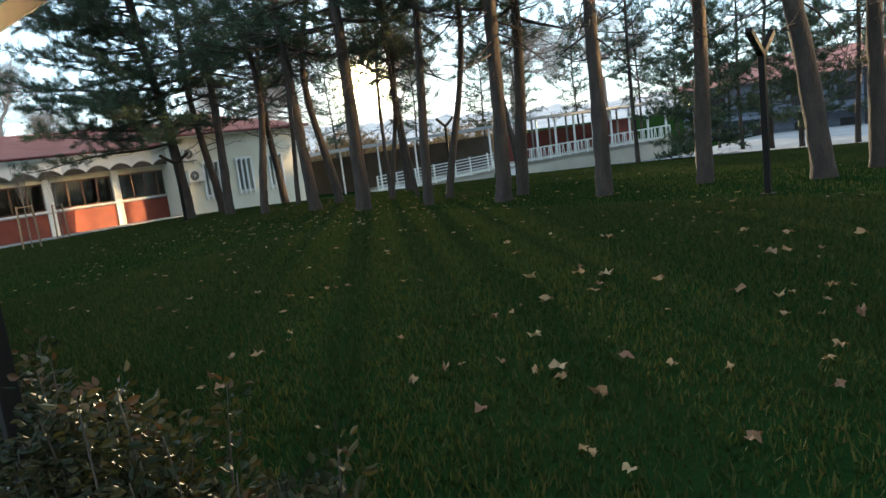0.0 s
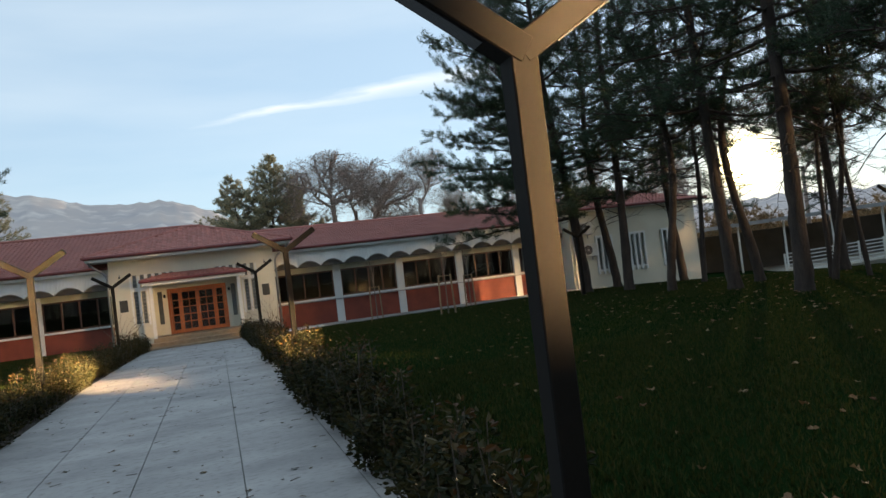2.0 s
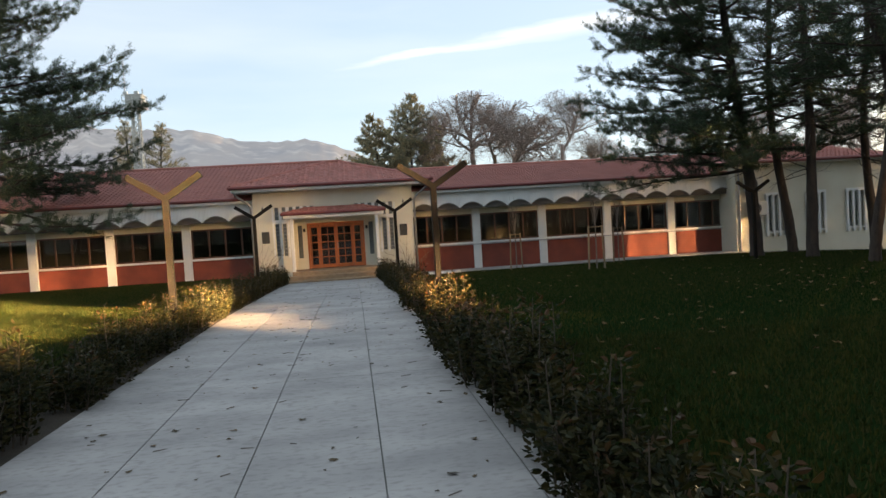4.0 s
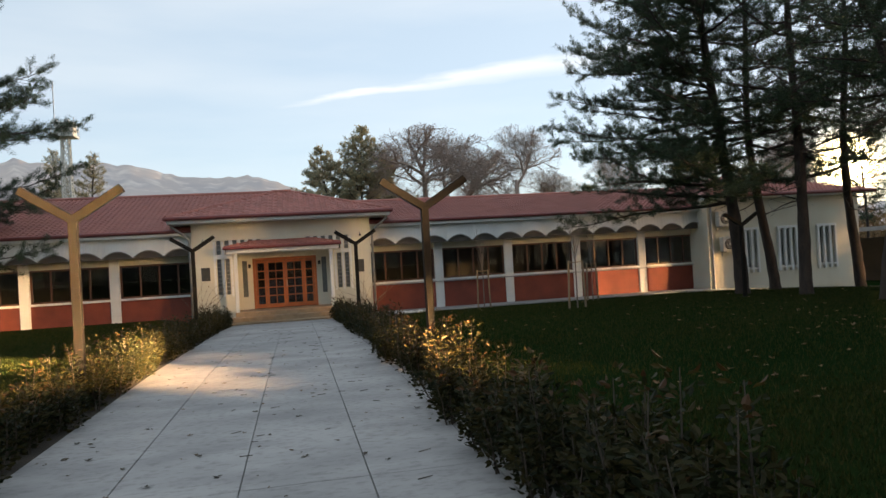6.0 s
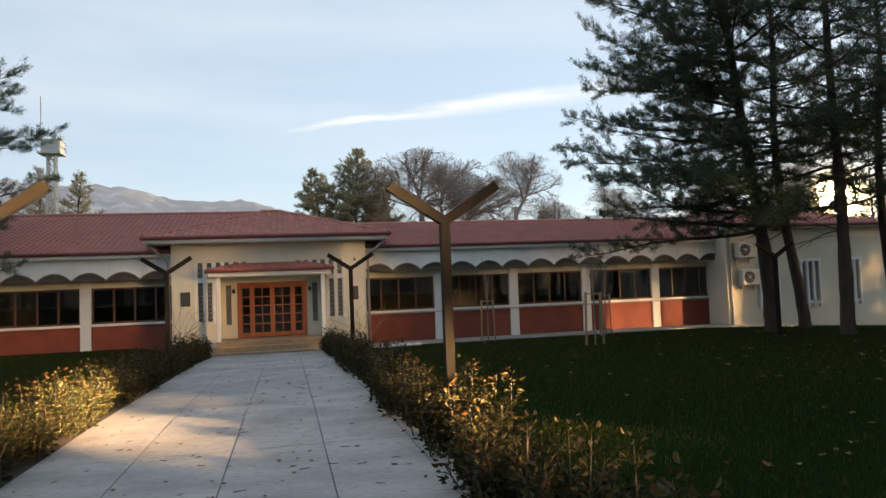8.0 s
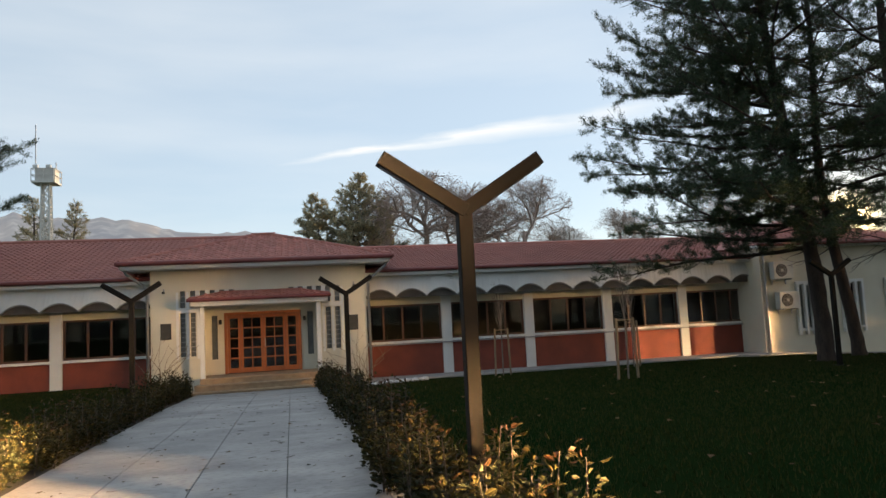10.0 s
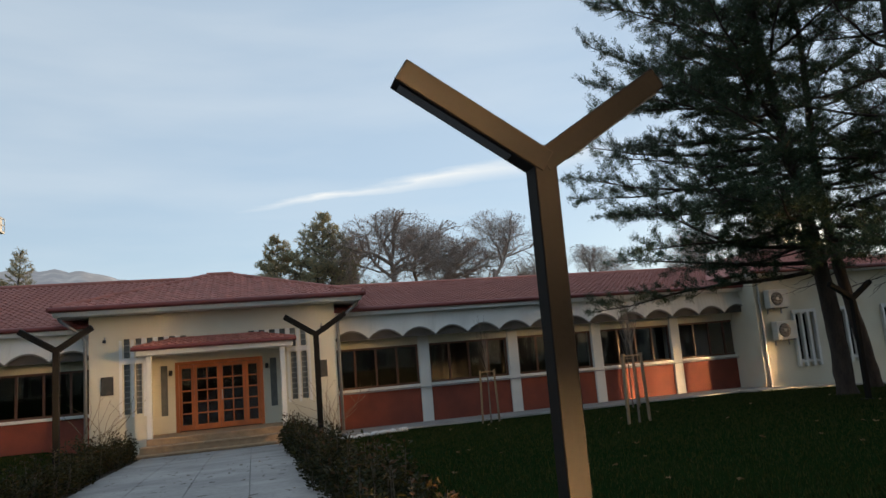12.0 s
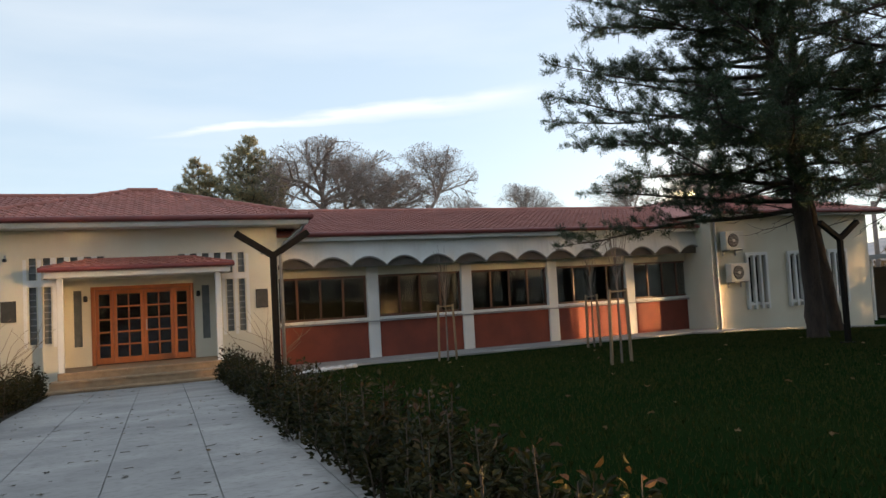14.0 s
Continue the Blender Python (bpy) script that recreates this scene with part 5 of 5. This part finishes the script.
for k in range(12):
    y = -50.5 + 43 * k / 11
    part("post", boxes([(72.2, 72.4, y - 0.1, y + 0.1, -3.0, 4.1)]), BLACK, yard)
    if k < 11:
        w = part("window", boxes([(73.9, 73.98, y + 1.0, y + 2.6, 1.4, 3.0)]), BLACK, yard)
        w = part("window", boxes([(73.9, 73.98, y + 0.8, y + 2.4, -1.8, -0.2)]), BLACK, yard)

# ---- unseen building behind the walk with the added lamps at its front, and plain ends ----
south = thing("south_building", "long plain cream building with rows of windows behind the garden", "building")
part("wall", boxes([(-40, 110, SOUTH_Y - 8, SOUTH_Y - 0.15, -3, 3.6), (-40, 110, SOUTH_Y - 8, SOUTH_Y - 4.0, 3.6, 14)]), WALL, south)
part("roof", boxes([(-41, 111, SOUTH_Y - 9, SOUTH_Y - 3.5, 14, 14.4)]), TILE, south)
for k in range(24):
    x = -34 + 6 * k
    w = part("window", boxes([(x, x + 3.0, SOUTH_Y - 0.16, SOUTH_Y - 0.1, 1.4, 3.0)]), SLOT, south)

# ---- mast and mountain ----
mast = thing("lattice_mast", "pale steel lattice mast with platform and whip aerial", "mast", at=(-22.9, 51.1, 0))
legs = [(-0.62, -0.62), (0.62, -0.62), (0.62, 0.62), (-0.62, 0.62)]
for x, y in legs:
    bm = bmesh.new()
    bar(bm, (x, y, -0.5), (x * 0.55, y * 0.55, 17.4), 0.13)
    part("leg", bm, AC_WHITE, mast)
for k in range(14):
    z0, z1 = 17.4 * k / 14, 17.4 * (k + 1) / 14
    s0, s1 = 1 - 0.45 * z0 / 17.4, 1 - 0.45 * z1 / 17.4
    bm = bmesh.new()
    for i in range(4):
        (xa, ya), (xb, yb) = legs[i], legs[(i + 1) % 4]
        bar(bm, (xa * s0, ya * s0, z0), (xb * s1, yb * s1, z1), 0.07)
        bar(bm, (xb * s0, yb * s0, z0), (xa * s1, ya * s1, z1), 0.07)
        bar(bm, (xa * s1, ya * s1, z1), (xb * s1, yb * s1, z1), 0.07)
    part("brace", bm, AC_WHITE, mast)
part("platform", boxes([(-1.1, 1.1, -1.1, 1.1, 17.25, 17.45)]), AC_WHITE, mast)
part("cabin", boxes([(-0.8, 0.95, -0.9, 0.9, 17.45, 18.8)], 0.05), AC_WHITE, mast)
bm = bmesh.new()
for x, y in ((-1.08, -1.08), (1.08, -1.08), (1.08, 1.08), (-1.08, 1.08), (0, -1.08)):
    bar(bm, (x, y, 17.4), (x, y, 18.7), 0.06)
for i, (x, y) in enumerate(legs):
    x2, y2 = legs[(i + 1) % 4]
    for up in (18.05, 18.7):
        bar(bm, (x * 1.742, y * 1.742, up), (x2 * 1.742, y2 * 1.742, up), 0.06)
part("handrail", bm, AC_WHITE, mast)
for x in (-0.75, 0.45):
    part("equipment_box", boxes([(x - 0.22, x + 0.22, -1.0, -0.6, 18.8, 19.1)], 0.03), WHITE, mast)
bm = bmesh.new()
rod(bm, (-1.0, 0, 17.4), (-1.0, 0, 23.4), 0.05, 6)
rod(bm, (0.9, 0, 18.7), (0.9, 0, 19.5), 0.05, 6)
part("aerial", bm, GREY_METAL, mast)

RIDGE = ((-60, 6.5), (-35, 7.6), (-19, 8.6), (-14, 8.4), (-12, 8.4), (-8.6, 7.6), (-6, 7.25), (-3, 7.5), (-1, 6.9), (1.2, 5.9), (5, 4.6), (12, 3.7), (30, 2.6), (60, 1.6), (130, 1.6))


def mountain():
    vs, fs = [], []
    n, m = 400, 26
    for i in range(n):
        az = -60 + 190 * i / (n - 1)
        top = math.tan(radians(lerp(az, RIDGE))) * 1900 + 14 * noise.noise((az * 0.9, 0, 3)) + 5 * noise.noise((az * 3.1, 0, 7))
        for j in range(m):
            f = j / (m - 1)
            r = 900 + 1000 * f
            z = top * f ** 1.15 * (1 + 0.13 * (1 - f) * noise.noise((az * 0.35, f * 4, 1))) + 16 * (1 - f) * f * noise.noise((az * 1.2, f * 9, 5))
            vs.append((r * math.sin(radians(az)), r * math.cos(radians(az)), z - 6))
    for i in range(n - 1):
        for j in range(m - 1):
            q = i * m + j
            fs.append((q, q + m, q + m + 1, q + 1))
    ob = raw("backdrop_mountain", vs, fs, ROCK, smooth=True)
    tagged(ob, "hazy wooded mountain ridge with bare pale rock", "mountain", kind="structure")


mountain()

# ---- paving slabs ----
y = -44.0
while y < -2.6:
    y2 = min(-2.56, y + 4.7)
    for a, b in zip(JOINTS, JOINTS[1:]):
        n = 5
        rim = [y + 0.004 + (y2 - y - 0.008) * k / (n - 1) for k in range(n)]
        vs = [(px, py, G(px, py) + up) for up in (0.028, -0.06) for py in rim for px in (a + 0.006, b - 0.006)]
        m = 2 * n
        fs = [(2 * k, 2 * k + 1, 2 * k + 3, 2 * k + 2) for k in range(n - 1)]
        fs += [(2 * k + 2, 2 * k + 2 + m, 2 * k + m, 2 * k) for k in range(n - 1)] + [(2 * k + 1, 2 * k + 1 + m, 2 * k + 3 + m, 2 * k + 3) for k in range(n - 1)]
        fs += [(0, m, m + 1, 1), (m - 1, 2 * m - 1, 2 * m - 2, m - 2)]
        raw("slab", vs, fs, CONCRETE, bpy.data.objects["pavement_path"])
    y = y2


# ---- litter, fallen leaves, grass ----
def leaf_litter(name, label, cat, spots, size, material, lift, curl):
    vs, fs = [], []
    for x, y in spots:
        s = size * random.uniform(0.6, 1.5)
        t = random.uniform(0, 6.28)
        z = G(x, y) + lift
        n = random.choice((8, 10, 12))
        slim, way = random.uniform(0.35, 0.95), random.uniform(0, 3.14)
        b = len(vs)
        vs.append((x, y, z + curl * s * 0.3))
        for k in range(n):
            r = s * (1.0 if k % 2 == 0 else random.uniform(0.35, 0.75)) * random.uniform(0.7, 1.1)
            a = t + 6.283 * k / n
            p, q = math.cos(a) * r, math.sin(a) * r * slim
            vs.append((x + p * math.cos(way) - q * math.sin(way), y + p * math.sin(way) + q * math.cos(way), z + curl * s * random.uniform(0.0, 0.8)))
        fs.extend((b, b + 1 + k, b + 1 + (k + 1) % n) for k in range(n))
    tagged(raw(name, vs, fs, material), label, cat, kind="stuff")


spots = [(random.uniform(3.2, 15), random.uniform(-38, -22)) for _ in range(150)] + [(random.gauss(12, 3), random.gauss(-22, 4)) for _ in range(260)] + [(random.uniform(3, 24), random.uniform(-30, -4)) for _ in range(120)]
leaf_litter("fallen_leaves", "dry curled brown leaves scattered on the lawn", "fallen leaves", spots, 0.048, DRY, 0.035, 0.9)
spots = [(random.uniform(3.3, 10), random.uniform(-37.5, -30)) for _ in range(40)] + [(random.uniform(4.2, 7.5), random.uniform(-36.2, -33.0)) for _ in range(26)]
leaf_litter("large_fallen_leaves", "large curled tan leaves on the near lawn", "fallen leaves", spots, 0.068, DRY, 0.05, 1.0)
spots = [(random.uniform(-1.95, 1.75), -3 - 33 * random.random() ** 0.8) for _ in range(420)]
leaf_litter("path_litter", "dark leaf scraps and twigs on the path", "litter", spots, 0.035, DEBRIS, 0.032, 0.35)
vs, fs = [], []
for _ in range(110):
    x, y, a, l = random.uniform(-1.9, 1.7), random.uniform(-36, -8), random.uniform(-0.7, 0.7), random.uniform(0.04, 0.13)
    z = G(x, y) + 0.033
    tube(vs, fs, [(x, y, z), (x + l * math.cos(a), y + l * math.sin(a), z + 0.004)], [0.004, 0.003], 4)
tagged(raw("path_twigs", vs, fs, GREY_BARK), "thin dry twigs on the path", "twigs", kind="stuff")


def grass(n, x0, x1, y0, y1, seed):
    rng = np.random.default_rng(seed)
    x, y = rng.uniform(x0, x1, n), rng.uniform(y0, y1, n)
    z = np.interp(y, [r[0] for r in RISE], [r[1] for r in RISE]) - 0.05 * np.clip(x - 19, 0, 32)
    z += 0.35 * np.clip((-3 - x) / 2, 0, 1) * np.clip((y + 9) / 7, 0, 1)
    a, h, w = rng.uniform(0, 6.28, n), rng.uniform(0.03, 0.075, n), rng.uniform(0.006, 0.014, n)
    lx, ly = rng.normal(size=n) * 0.022, rng.normal(size=n) * 0.022
    dx, dy = np.cos(a) * w, np.sin(a) * w
    v = np.stack([np.stack([x - dx, y - dy, z - 0.01], 1), np.stack([x + dx, y + dy, z - 0.01], 1), np.stack([x + lx, y + ly, z + h], 1)], 1).reshape(-1, 3)
    me = bpy.data.meshes.new("grass_blades")
    me.vertices.add(len(v))
    me.vertices.foreach_set("co", v.ravel())
    me.loops.add(len(v))
    me.loops.foreach_set("vertex_index", np.arange(len(v)))
    me.polygons.add(n)
    me.polygons.foreach_set("loop_start", np.arange(n) * 3)
    me.update()
    me.validate()
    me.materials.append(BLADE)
    tagged(new("grass_blades", me), "short green grass blades of the lawn", "grass", kind="stuff")


grass(160000, 2.4, 13.5, -38.5, -24, 1)
grass(110000, 2.4, 18, -24, -3, 2)
grass(150000, 13.5, 42, -38, -5, 4)
grass(260000, -17, -2.7, -24, -0.6, 3)
